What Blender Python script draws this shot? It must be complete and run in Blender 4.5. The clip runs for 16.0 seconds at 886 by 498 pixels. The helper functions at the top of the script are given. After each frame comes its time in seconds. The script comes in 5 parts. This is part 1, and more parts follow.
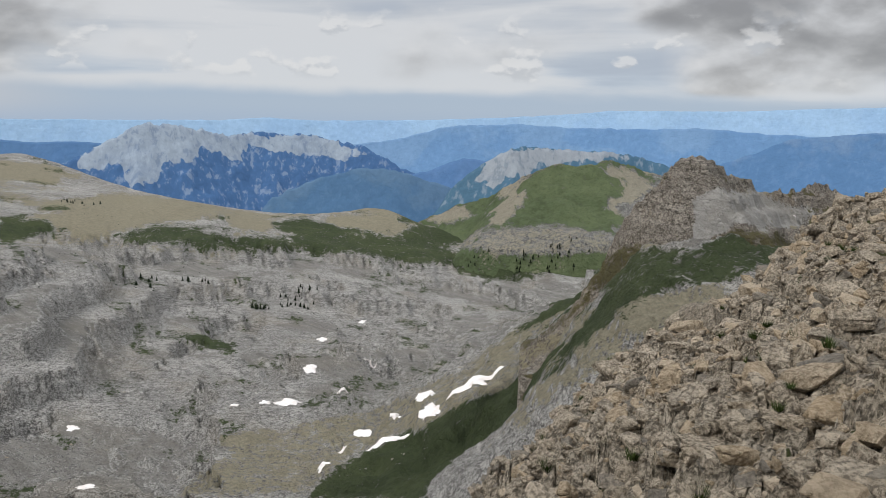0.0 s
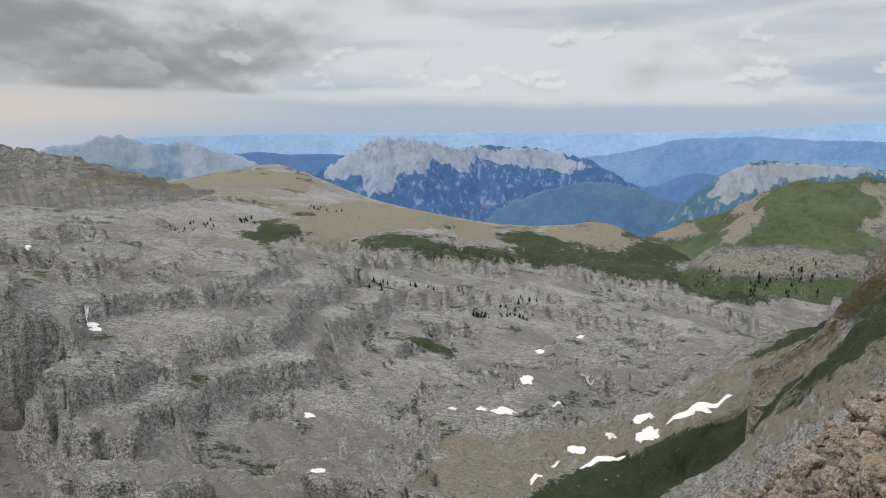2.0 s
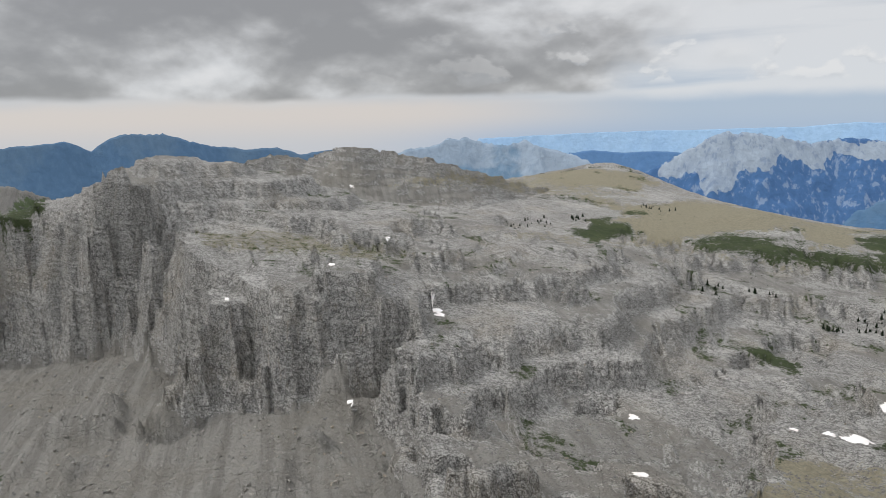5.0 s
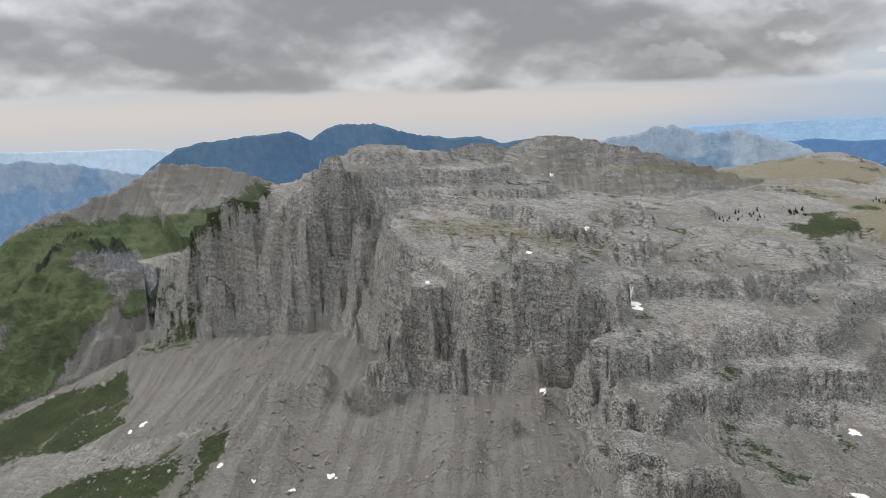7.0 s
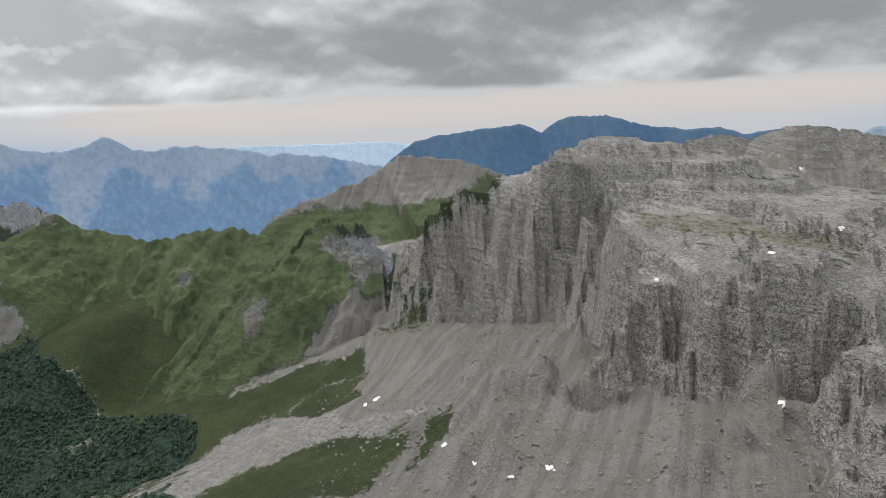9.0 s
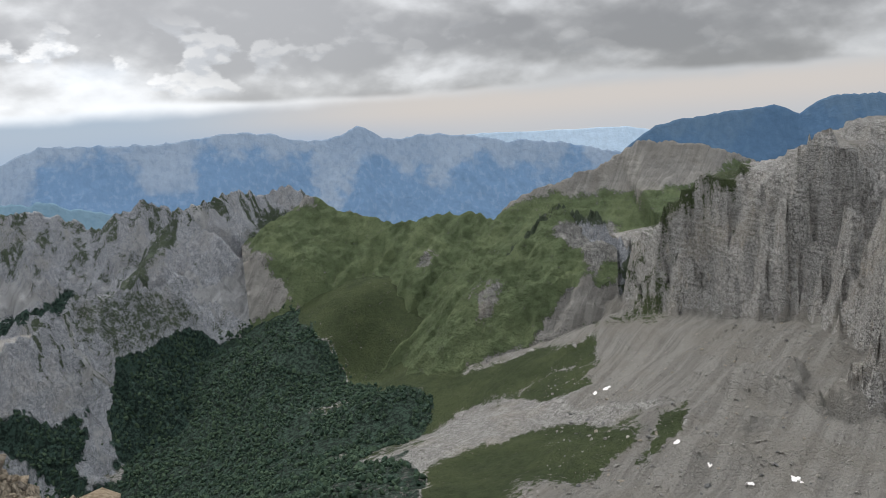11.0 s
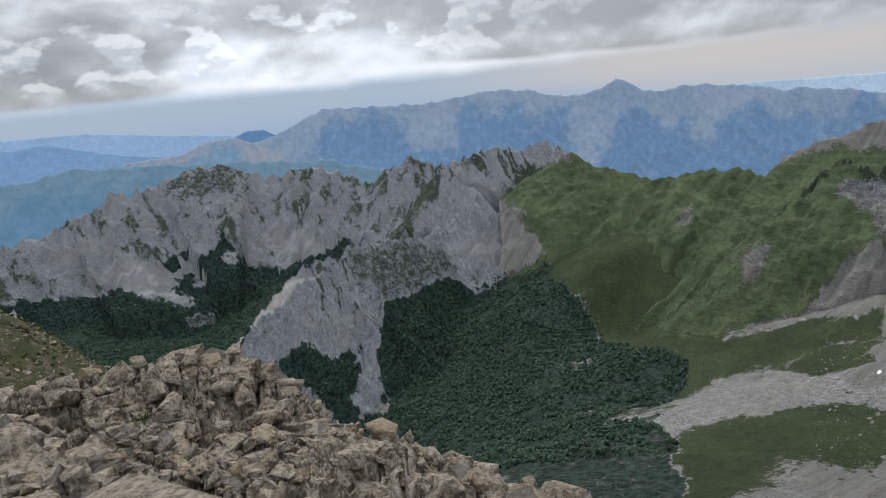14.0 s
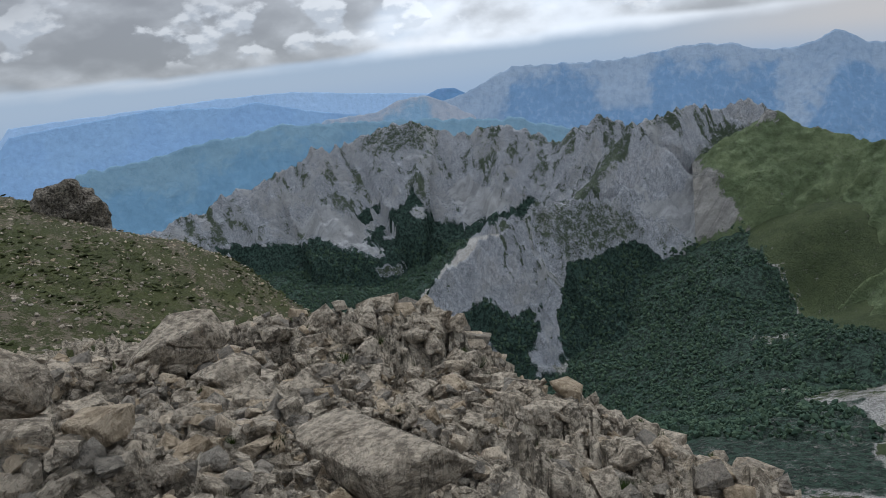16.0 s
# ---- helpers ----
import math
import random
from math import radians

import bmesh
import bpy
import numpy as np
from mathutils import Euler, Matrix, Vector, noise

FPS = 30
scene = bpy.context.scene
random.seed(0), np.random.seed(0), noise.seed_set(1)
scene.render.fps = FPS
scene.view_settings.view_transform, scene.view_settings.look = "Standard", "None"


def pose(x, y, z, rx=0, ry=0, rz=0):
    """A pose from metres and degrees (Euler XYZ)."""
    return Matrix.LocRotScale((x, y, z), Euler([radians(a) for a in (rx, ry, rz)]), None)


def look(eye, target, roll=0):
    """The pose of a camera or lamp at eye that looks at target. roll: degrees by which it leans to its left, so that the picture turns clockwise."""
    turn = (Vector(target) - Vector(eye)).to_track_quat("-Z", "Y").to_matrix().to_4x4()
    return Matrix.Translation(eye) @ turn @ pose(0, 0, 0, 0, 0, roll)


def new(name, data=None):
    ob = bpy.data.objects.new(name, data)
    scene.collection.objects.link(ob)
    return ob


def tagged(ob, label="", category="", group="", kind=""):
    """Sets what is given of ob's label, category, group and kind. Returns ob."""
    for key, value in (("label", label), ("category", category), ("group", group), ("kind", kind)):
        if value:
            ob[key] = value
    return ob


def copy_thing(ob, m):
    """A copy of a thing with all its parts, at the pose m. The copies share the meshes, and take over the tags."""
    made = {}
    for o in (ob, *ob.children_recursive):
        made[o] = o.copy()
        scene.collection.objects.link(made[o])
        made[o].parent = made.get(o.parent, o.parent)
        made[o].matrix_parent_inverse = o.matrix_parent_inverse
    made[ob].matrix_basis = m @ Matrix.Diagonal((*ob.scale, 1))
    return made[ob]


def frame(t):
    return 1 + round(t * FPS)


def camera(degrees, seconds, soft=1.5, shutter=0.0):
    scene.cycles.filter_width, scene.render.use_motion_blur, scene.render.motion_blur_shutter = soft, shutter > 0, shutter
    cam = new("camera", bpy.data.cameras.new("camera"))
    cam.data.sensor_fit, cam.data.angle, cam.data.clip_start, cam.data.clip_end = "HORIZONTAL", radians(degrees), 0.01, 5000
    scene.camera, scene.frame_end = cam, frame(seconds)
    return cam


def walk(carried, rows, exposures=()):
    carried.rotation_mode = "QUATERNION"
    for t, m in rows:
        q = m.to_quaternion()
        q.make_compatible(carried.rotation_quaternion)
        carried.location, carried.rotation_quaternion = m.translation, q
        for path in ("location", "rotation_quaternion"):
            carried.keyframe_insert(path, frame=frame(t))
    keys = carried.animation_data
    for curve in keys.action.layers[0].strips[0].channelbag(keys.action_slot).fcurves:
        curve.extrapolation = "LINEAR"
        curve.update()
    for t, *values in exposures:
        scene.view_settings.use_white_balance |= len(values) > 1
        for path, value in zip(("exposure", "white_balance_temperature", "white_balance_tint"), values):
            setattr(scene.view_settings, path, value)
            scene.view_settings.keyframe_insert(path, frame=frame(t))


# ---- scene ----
# The eye turns at arm's length round a person who stands on the summit; eye height is z = 0.
cam = camera(60.09, 16.0, soft=0.8)
# seconds, rx, ry, rz
TURN = [
    (0.0, 79.937, -1.447, 0.257), (0.5, 79.978, -1.445, 4.319), (1.0, 80.169, -1.346, 8.576), (1.5, 80.415, -1.169, 12.796),
    (2.0, 80.542, -0.967, 16.862), (2.5, 80.522, -0.824, 20.795), (3.0, 80.416, -0.648, 24.868), (3.5, 80.253, -0.408, 28.988),
    (4.0, 80.199, -0.057, 33.154), (4.2, 80.254, 0.313, 34.836), (6.3, 80.112, 1.323, 50.618), (6.5, 80.005, 1.476, 52.075),
    (7.0, 79.96, 1.709, 55.969), (7.5, 79.936, 1.903, 59.822), (8.0, 79.91, 2.158, 64.182), (8.5, 79.906, 2.378, 68.504),
    (9.0, 80.033, 2.608, 72.889), (9.2, 80.099, 2.837, 74.733), (11.3, 80.058, 4.036, 92.852), (11.5, 80.148, 4.071, 94.563),
    (12.0, 80.169, 4.422, 98.459), (12.5, 79.727, 4.805, 101.757), (13.0, 78.93, 5.28, 104.453), (13.5, 78.662, 5.802, 106.983),
    (14.0, 78.351, 6.038, 109.15), (14.5, 77.999, 6.19, 111.26), (15.0, 77.41, 6.445, 113.802), (15.5, 77.092, 6.601, 117.81),
    (16.0, 76.819, 6.765, 123.049),
]
ARM = 0.42


def eye(rz):
    return -ARM * math.sin(radians(rz)), ARM * math.cos(radians(rz)), 0.0


walk(cam, [(t, pose(*eye(rz), rx, ry, rz)) for t, rx, ry, rz in TURN], [(0, -0.06, 6500, 10), (6, 0.02, 6500, 10), (9, 0.02, 6500, 10), (11.5, -0.04, 6450, 10), (13.5, -0.12, 6250, 10), (16, -0.2, 5950, 9)])

# ---------------------------------------------------------------- light
SUN_BEARING, SUN_HEIGHT = 118.0, 42.0
sun_way = Vector((-math.sin(radians(SUN_BEARING)) * math.cos(radians(SUN_HEIGHT)), math.cos(radians(SUN_BEARING)) * math.cos(radians(SUN_HEIGHT)), math.sin(radians(SUN_HEIGHT))))
sun = new("sun", bpy.data.lights.new("sun", "SUN"))
sun.data.energy, sun.data.angle, sun.data.color = 1.5, radians(12), (1.0, 0.96, 0.9)
sun.matrix_world = look(sun_way * 100, (0, 0, 0))
scene.view_settings.exposure = 0.0


class Nodes:
    """Short hand for building node trees."""

    def __init__(self, tree):
        self.tree = tree
        tree.nodes.clear()

    def add(self, kind, inputs=None, **props):
        n = self.tree.nodes.new(kind)
        for k, v in props.items():
            if k == "operation":
                n.operation = v
            elif k == "use_clamp":
                n.use_clamp = v
            elif k == "data_type":
                n.data_type = v
            elif k == "interpolation_type":
                n.interpolation_type = v
            elif k == "sky_type":
                n.sky_type = v
            elif k == "sun_disc":
                n.sun_disc = v
            elif k == "sun_elevation":
                n.sun_elevation = v
            elif k == "sun_rotation":
                n.sun_rotation = v
            elif k == "altitude":
                n.altitude = v
            elif k == "feature":
                n.feature = v
            elif k == "attribute_name":
                n.attribute_name = v
        for k, v in (inputs or {}).items():
            if isinstance(v, bpy.types.NodeSocket):
                self.tree.links.new(v, n.inputs[k])
            else:
                n.inputs[k].default_value = v
        return n

    def math(self, op, a, b=0.0, clamp=False):
        return self.add("ShaderNodeMath", {0: a, 1: b}, operation=op, use_clamp=clamp).outputs[0]

    def mix(self, f, a, b):
        n = self.add("ShaderNodeMix", {0: f}, data_type="RGBA")
        for i, v in ((6, a), (7, b)):
            if isinstance(v, bpy.types.NodeSocket):
                self.tree.links.new(v, n.inputs[i])
            else:
                n.inputs[i].default_value = (*v, 1.0)
        return n.outputs[2]

    def noise(self, vec, scale, detail=5.0, rough=0.55, dist=0.0):
        return self.add("ShaderNodeTexNoise", {"Vector": vec, "Scale": scale, "Detail": detail, "Roughness": rough, "Distortion": dist}).outputs[0]

    def ramp(self, f, lo, hi, a=0.0, b=1.0):
        return self.add("ShaderNodeMapRange", {0: f, 1: lo, 2: hi, 3: a, 4: b}, interpolation_type="SMOOTHSTEP").outputs[0]


def spot_way(az, el):
    a, e = radians(az), radians(el)
    return (-math.sin(a) * math.cos(e), math.cos(a) * math.cos(e), math.sin(e))


def make_world():
    w = bpy.data.worlds.new("sky")
    scene.world = w
    w.use_nodes = True
    n = Nodes(w.node_tree)
    out = n.add("ShaderNodeOutputWorld")
    sky = n.add("ShaderNodeTexSky", sky_type="NISHITA", sun_disc=False, sun_elevation=radians(SUN_HEIGHT), sun_rotation=radians(-SUN_BEARING), altitude=2500)
    way = n.add("ShaderNodeTexCoord").outputs["Generated"]
    sep = n.add("ShaderNodeSeparateXYZ", {0: way})
    x, y, z = sep.outputs
    def puffs(lift, size, stretch, detail, twist):
        v = n.add("ShaderNodeVectorMath", {0: way, 1: (0.0, 0.0, lift)}, operation="ADD").outputs[0]
        v = n.add("ShaderNodeVectorMath", {0: v, 1: (size, size, size * stretch)}, operation="MULTIPLY").outputs[0]
        return n.noise(v, 1.0, detail, 0.46, twist)

    def toward(az, el, lo, hi):
        return n.ramp(n.add("ShaderNodeVectorMath", {0: way, 1: spot_way(az, el)}, operation="DOT_PRODUCT").outputs["Value"], lo, hi)

    west = toward(70, 4, 0.66, 0.94)
    south = toward(128, 6, 0.80, 0.97)
    big = puffs(0.31, 2.3, 2.6, 3, 0.1)
    mid = puffs(0.12, 6.0, 1.9, 6, 0.1)
    lifted = puffs(0.133, 6.0, 1.9, 6, 0.1)
    wisp = puffs(0.5, 2.4, 9.0, 6, 0.35)
    puff = puffs(0.0, 15.0, 1.7, 6, 0.1)
    puff_up = puffs(0.008, 15.0, 1.7, 6, 0.1)
    # the high veil: blue-grey low down, pale above, drawn out in faint streaks
    veil_low = n.mix(n.ramp(z, 0.03, 0.10), (0.50, 0.575, 0.67), (0.53, 0.575, 0.635))
    veil = n.mix(n.ramp(z, 0.07, 0.20), veil_low, (0.65, 0.665, 0.69))
    veil = n.mix(n.math("MULTIPLY", n.ramp(wisp, 0.44, 0.58), 0.75), veil, (0.74, 0.75, 0.765))
    veil = n.mix(n.math("MULTIPLY", n.ramp(wisp, 0.5, 0.38), 0.7), veil, (0.43, 0.485, 0.57))
    veil = n.mix(n.math("MULTIPLY", west, 0.75), veil, (0.60, 0.595, 0.595))
    # the broken deck: bright thin rims, grey thick bellies
    heavy = n.math("ADD", n.math("MULTIPLY", west, 0.29), n.math("ADD", n.math("MULTIPLY", south, 0.16), n.math("MULTIPLY", toward(-25, 10, 0.972, 0.996), 0.2)))
    thick = n.math("ADD", n.math("MULTIPLY", big, 0.9), n.math("ADD", n.math("MULTIPLY", mid, 0.62), n.math("ADD", heavy, n.math("MULTIPLY", n.math("MINIMUM", z, 0.3), 0.45))))
    base = n.ramp(n.math("ADD", z, n.math("MULTIPLY", n.math("SUBTRACT", mid, 0.5), 0.03)), 0.026, 0.036)
    cover = n.math("MULTIPLY", n.ramp(thick, 0.80, 1.0), base)
    rimlight = n.math("MULTIPLY", n.math("SUBTRACT", lifted, mid), 1.7)
    cloud = n.add("ShaderNodeValToRGB", {0: n.ramp(n.math("ADD", thick, rimlight), 0.74, 1.22)})
    el = cloud.color_ramp.elements
    el[0].position, el[0].color = 0.0, (0.74, 0.745, 0.755, 1)
    el[1].position, el[1].color = 1.0, (0.30, 0.302, 0.31, 1)
    for at, tone in ((0.25, (0.62, 0.63, 0.645, 1)), (0.5, (0.495, 0.50, 0.51, 1)), (0.75, (0.385, 0.388, 0.395, 1))):
        el.new(at).color = tone
    col = n.mix(cover, veil, cloud.outputs[0])
    # small cumulus low over the horizon
    heap_row = n.math("MULTIPLY", n.ramp(z, 0.035, 0.05), n.ramp(z, 0.15, 0.09))
    small = n.math("MULTIPLY", n.math("SUBTRACT", 1.0, n.math("MULTIPLY", west, 0.85)), n.ramp(n.math("ADD", puff, n.math("MULTIPLY", south, 0.05)), 0.565, 0.63))
    small = n.math("MULTIPLY", small, heap_row)
    small_tone = n.mix(n.ramp(n.math("SUBTRACT", puff, puff_up), -0.03, 0.05), (0.53, 0.555, 0.59), (0.80, 0.80, 0.80))
    col = n.mix(n.math("MULTIPLY", small, 0.65), col, small_tone)
    # brighter towards the veiled sun
    dot = n.add("ShaderNodeVectorMath", {0: way, 1: tuple(sun_way)}, operation="DOT_PRODUCT").outputs["Value"]
    glow = n.math("ADD", n.ramp(dot, 0.55, 1.0, 0.97, 1.5), n.ramp(z, 0.22, 0.75, 0.0, 1.3))
    gap = n.add("ShaderNodeVectorMath", {0: way, 1: spot_way(110, 8)}, operation="DOT_PRODUCT").outputs["Value"]
    glow = n.math("ADD", glow, n.ramp(gap, 0.9, 0.995, 0.0, 0.32))
    lit = n.add("ShaderNodeVectorMath", {0: col, "Scale": glow}, operation="SCALE").outputs[0]
    # the clear band over the horizon: warm to the north-west, blue haze ahead of the first view
    band = n.mix(toward(68, 0, 0.70, 0.93), (0.42, 0.51, 0.625), (0.64, 0.60, 0.575))
    low = n.ramp(n.math("ADD", z, n.math("MULTIPLY", n.math("SUBTRACT", puff, 0.5), 0.015)), 0.014, 0.034, 1.0, 0.0)
    col = n.mix(low, lit, band)
    haze = n.ramp(z, -0.035, 0.010, 1.0, 0.0)
    col = n.mix(haze, col, n.mix(toward(68, 0, 0.82, 0.96), (0.36, 0.47, 0.63), (0.54, 0.56, 0.60)))
    ten = n.add("ShaderNodeVectorMath", {0: col, "Scale": 10.0}, operation="SCALE").outputs[0]
    air = n.mix(0.96, sky.outputs[0], ten)
    bg = n.add("ShaderNodeBackground", {"Color": air, "Strength": 0.1})
    w.node_tree.links.new(bg.outputs[0], out.inputs[0])


make_world()


# ---------------------------------------------------------------- materials
def land_material(name, rock, rock_dark, grass=(0.055, 0.08, 0.032), tan=(0.34, 0.30, 0.20), scree=(0.33, 0.315, 0.285), wood=(0.02, 0.037, 0.022), grain=1.0, covered=True, beds=1.0, relief_shade=1.0, steepest=(0.62, 0.3), vary=False, streaks=0.28):
    """Mountain surface: bedded limestone with stains and joints, its relief shade put into the colour; turf, dry turf,
    scree and wood by the mask laid on the mesh.
    """
    mat = bpy.data.materials.new(name)
    mat.use_nodes = True
    n = Nodes(mat.node_tree)
    geo = n.add("ShaderNodeNewGeometry")
    pos = geo.outputs["Position"]

    def scaled(x, y, z):
        return n.add("ShaderNodeVectorMath", {0: pos, 1: (x / grain, y / grain, z / grain)}, operation="MULTIPLY").outputs[0]

    fine = n.noise(pos, 0.6 / grain, 7, 0.7)
    stone = n.noise(pos, 0.2 / grain, 7, 0.68, 0.6)
    mid = n.noise(pos, 0.06 / grain, 6, 0.6, 0.4)
    big = n.noise(pos, 0.011 / grain, 4, 0.55)
    across_z = n.add("ShaderNodeVectorMath", {0: pos, 1: (0.10, 0.03, 1.0)}, operation="DOT_PRODUCT").outputs["Value"]
    flat = n.add("ShaderNodeVectorMath", {0: pos, 1: (0.006 / grain, 0.006 / grain, 0.0)}, operation="MULTIPLY").outputs[0]
    layer = n.add("ShaderNodeVectorMath", {0: flat, 1: n.add("ShaderNodeCombineXYZ", {2: n.math("MULTIPLY", across_z, 0.16 / grain)}).outputs[0]}, operation="ADD").outputs[0]
    bed = n.noise(layer, 1.0, 7, 0.68, 0.12)
    streak = n.noise(scaled(0.16, 0.16, 0.018), 1.0, 6, 0.65, 0.3)
    crack = n.add("ShaderNodeTexVoronoi", {"Vector": n.add("ShaderNodeVectorMath", {0: pos, 1: n.add("ShaderNodeVectorMath", {0: n.add("ShaderNodeTexNoise", {"Vector": pos, "Scale": 0.08 / grain, "Detail": 4.0}).outputs["Color"], "Scale": 14.0 * grain}, operation="SCALE").outputs[0]}, operation="ADD").outputs[0], "Scale": 0.055 / grain, "Randomness": 1.0}, feature="DISTANCE_TO_EDGE").outputs["Distance"]
    # deep: shade of hollows, put into the colour; pale: pale beds and lit humps
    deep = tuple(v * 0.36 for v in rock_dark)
    pale = tuple(min(v * 1.4, 0.8) for v in rock)
    steep = n.ramp(n.add("ShaderNodeSeparateXYZ", {0: geo.outputs["Normal"]}).outputs[2], *steepest)
    c = n.mix(n.ramp(mid, 0.36, 0.64), rock_dark, rock)
    c = n.mix(n.math("MULTIPLY", n.ramp(stone, 0.52, 0.57), 0.6 * relief_shade), c, pale)
    # pale and dark beds, with a thin parting here and there darkened as if shadowed
    c = n.mix(n.math("MULTIPLY", n.ramp(bed, 0.52, 0.6), 0.45 * beds), c, pale)
    c = n.mix(n.math("MULTIPLY", n.ramp(bed, 0.47, 0.4), 0.5 * beds), c, tuple(v * 0.75 for v in rock_dark))
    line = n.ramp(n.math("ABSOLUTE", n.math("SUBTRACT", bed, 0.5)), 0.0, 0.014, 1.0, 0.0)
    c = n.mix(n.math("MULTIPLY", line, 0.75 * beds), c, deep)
    # hollows of the bump noise get the dark tone in place of shade
    c = n.mix(n.math("MULTIPLY", n.ramp(stone, 0.465, 0.42), 0.8 * relief_shade), c, deep)
    c = n.mix(n.math("MULTIPLY", n.ramp(crack, 0.0, 0.05, 1.0, 0.0), 0.7 * relief_shade), c, deep)
    c = n.mix(n.math("MULTIPLY", n.ramp(big, 0.5, 0.7), 0.42), c, (rock[0] * 0.84, rock[1] * 0.75, rock[2] * 0.62))
    # grooves of the karst along the strike of the beds, drawn as dark lines only
    strike = n.add("ShaderNodeVectorMath", {0: pos, 1: (-0.25, 0.97, 0.0)}, operation="DOT_PRODUCT").outputs["Value"]
    beside = n.add("ShaderNodeVectorMath", {0: pos, 1: (0.97, 0.25, 0.0)}, operation="DOT_PRODUCT").outputs["Value"]
    groove = n.noise(n.add("ShaderNodeCombineXYZ", {0: n.math("MULTIPLY", strike, 0.05 / grain), 1: n.math("MULTIPLY", beside, 0.012 / grain)}).outputs[0], 1.0, 7, 0.68, 0.5)
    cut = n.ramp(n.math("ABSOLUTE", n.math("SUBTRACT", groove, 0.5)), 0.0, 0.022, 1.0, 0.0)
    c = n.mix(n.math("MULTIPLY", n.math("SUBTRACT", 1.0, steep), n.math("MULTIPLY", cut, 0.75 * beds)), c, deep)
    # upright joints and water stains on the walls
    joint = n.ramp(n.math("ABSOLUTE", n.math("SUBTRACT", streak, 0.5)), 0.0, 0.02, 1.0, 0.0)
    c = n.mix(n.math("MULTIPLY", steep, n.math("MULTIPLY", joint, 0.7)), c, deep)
    c = n.mix(n.math("MULTIPLY", steep, n.math("MULTIPLY", n.ramp(streak, 0.52, 0.62), streaks)), c, tuple(v * 0.6 for v in rock_dark))
    c = n.mix(n.math("MULTIPLY", steep, n.math("MULTIPLY", n.ramp(streak, 0.44, 0.34), 0.4)), c, (rock[0] * 0.97, rock[1] * 0.84, rock[2] * 0.68))
    # the finest bumps paled and pits darkened likewise
    c = n.mix(n.math("MULTIPLY", n.ramp(fine, 0.51, 0.56), 0.5), c, pale)
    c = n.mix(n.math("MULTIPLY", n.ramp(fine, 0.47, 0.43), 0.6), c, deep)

    if vary:
        chance = n.math("FRACT", n.math("ADD", geo.outputs["Random Per Island"], n.add("ShaderNodeObjectInfo").outputs["Random"]))
        c = n.mix(n.ramp(chance, 0.3, 0.0, 0.0, 0.75), c, (rock_dark[0] * 0.62, rock_dark[1] * 0.68, rock_dark[2] * 0.78))
        c = n.mix(n.ramp(chance, 0.76, 0.86, 0.0, 0.45), c, (rock[0] * 1.03, rock[1] * 0.88, rock[2] * 0.68))
        c = n.mix(n.ramp(chance, 0.9, 1.0, 0.0, 0.6), c, pale)
    if covered:
        mask = n.add("ShaderNodeAttribute", attribute_name="cover")
        sep = n.add("ShaderNodeSeparateColor", {0: mask.outputs["Color"]})

        def over(base, amount, colour, spread):
            edge = n.math("ADD", amount, n.math("MULTIPLY", n.math("SUBTRACT", n.math("ADD", n.math("MULTIPLY", stone, 0.6), n.math("ADD", n.math("MULTIPLY", fine, 0.35), n.math("MULTIPLY", mid, 0.45))), 0.7), spread))
            return n.mix(n.ramp(edge, 0.4, 0.6), base, colour)

        across = n.add("ShaderNodeVectorMath", {0: pos, 1: (0.6, 0.8, 0.0)}, operation="DOT_PRODUCT").outputs["Value"]
        down = n.add("ShaderNodeVectorMath", {0: pos, 1: (0.8, -0.6, 0.0)}, operation="DOT_PRODUCT").outputs["Value"]
        run = n.noise(n.add("ShaderNodeCombineXYZ", {0: n.math("MULTIPLY", across, 0.06 / grain), 1: n.math("MULTIPLY", down, 0.003 / grain), 2: 0.0}).outputs[0], 1.0, 7, 0.66, 0.2)
        sc = n.mix(n.ramp(run, 0.4, 0.6), tuple(v * 0.7 for v in scree), scree)
        sc = n.mix(n.math("MULTIPLY", n.ramp(big, 0.46, 0.62), 0.5), sc, (scree[0] * 0.78, scree[1] * 0.76, scree[2] * 0.72))
        sc = n.mix(n.math("MULTIPLY", n.ramp(fine, 0.52, 0.66), 0.55), sc, tuple(v * 1.4 for v in scree))
        sc = n.mix(n.math("MULTIPLY", n.ramp(stone, 0.44, 0.36), 0.4), sc, tuple(v * 0.5 for v in scree))
        gr = n.mix(n.ramp(mid, 0.36, 0.6), tuple(v * 0.74 for v in grass), grass)
        gr = n.mix(n.math("MULTIPLY", n.ramp(big, 0.42, 0.66), 0.6), gr, (grass[0] * 1.45, grass[1] * 1.35, grass[2] * 1.35))
        gr = n.mix(n.math("MULTIPLY", n.ramp(stone, 0.52, 0.62), 0.5), gr, tuple(v * 0.55 for v in grass))
        gr = n.mix(n.math("MULTIPLY", n.ramp(fine, 0.54, 0.62), 0.3), gr, (grass[0] * 1.5, grass[1] * 1.4, grass[2] * 1.6))
        tn = n.mix(n.ramp(stone, 0.4, 0.62), tuple(v * 0.74 for v in tan), tan)
        wd = n.mix(n.ramp(n.noise(pos, 0.1 / grain, 3, 0.75), 0.4, 0.62), tuple(v * 0.4 for v in wood), tuple(v * 1.4 for v in wood))
        c = over(c, sep.outputs[2], sc, 2.2)
        c = over(c, sep.outputs[1], tn, 3.0)
        c = over(c, sep.outputs[0], gr, 3.2)
        c = over(c, mask.outputs["Alpha"], wd, 1.2)
    rough = n.math("ADD", n.math("MULTIPLY", fine, 0.6), n.math("ADD", n.math("MULTIPLY", mid, 1.6), n.math("MULTIPLY", stone, 2.0)))
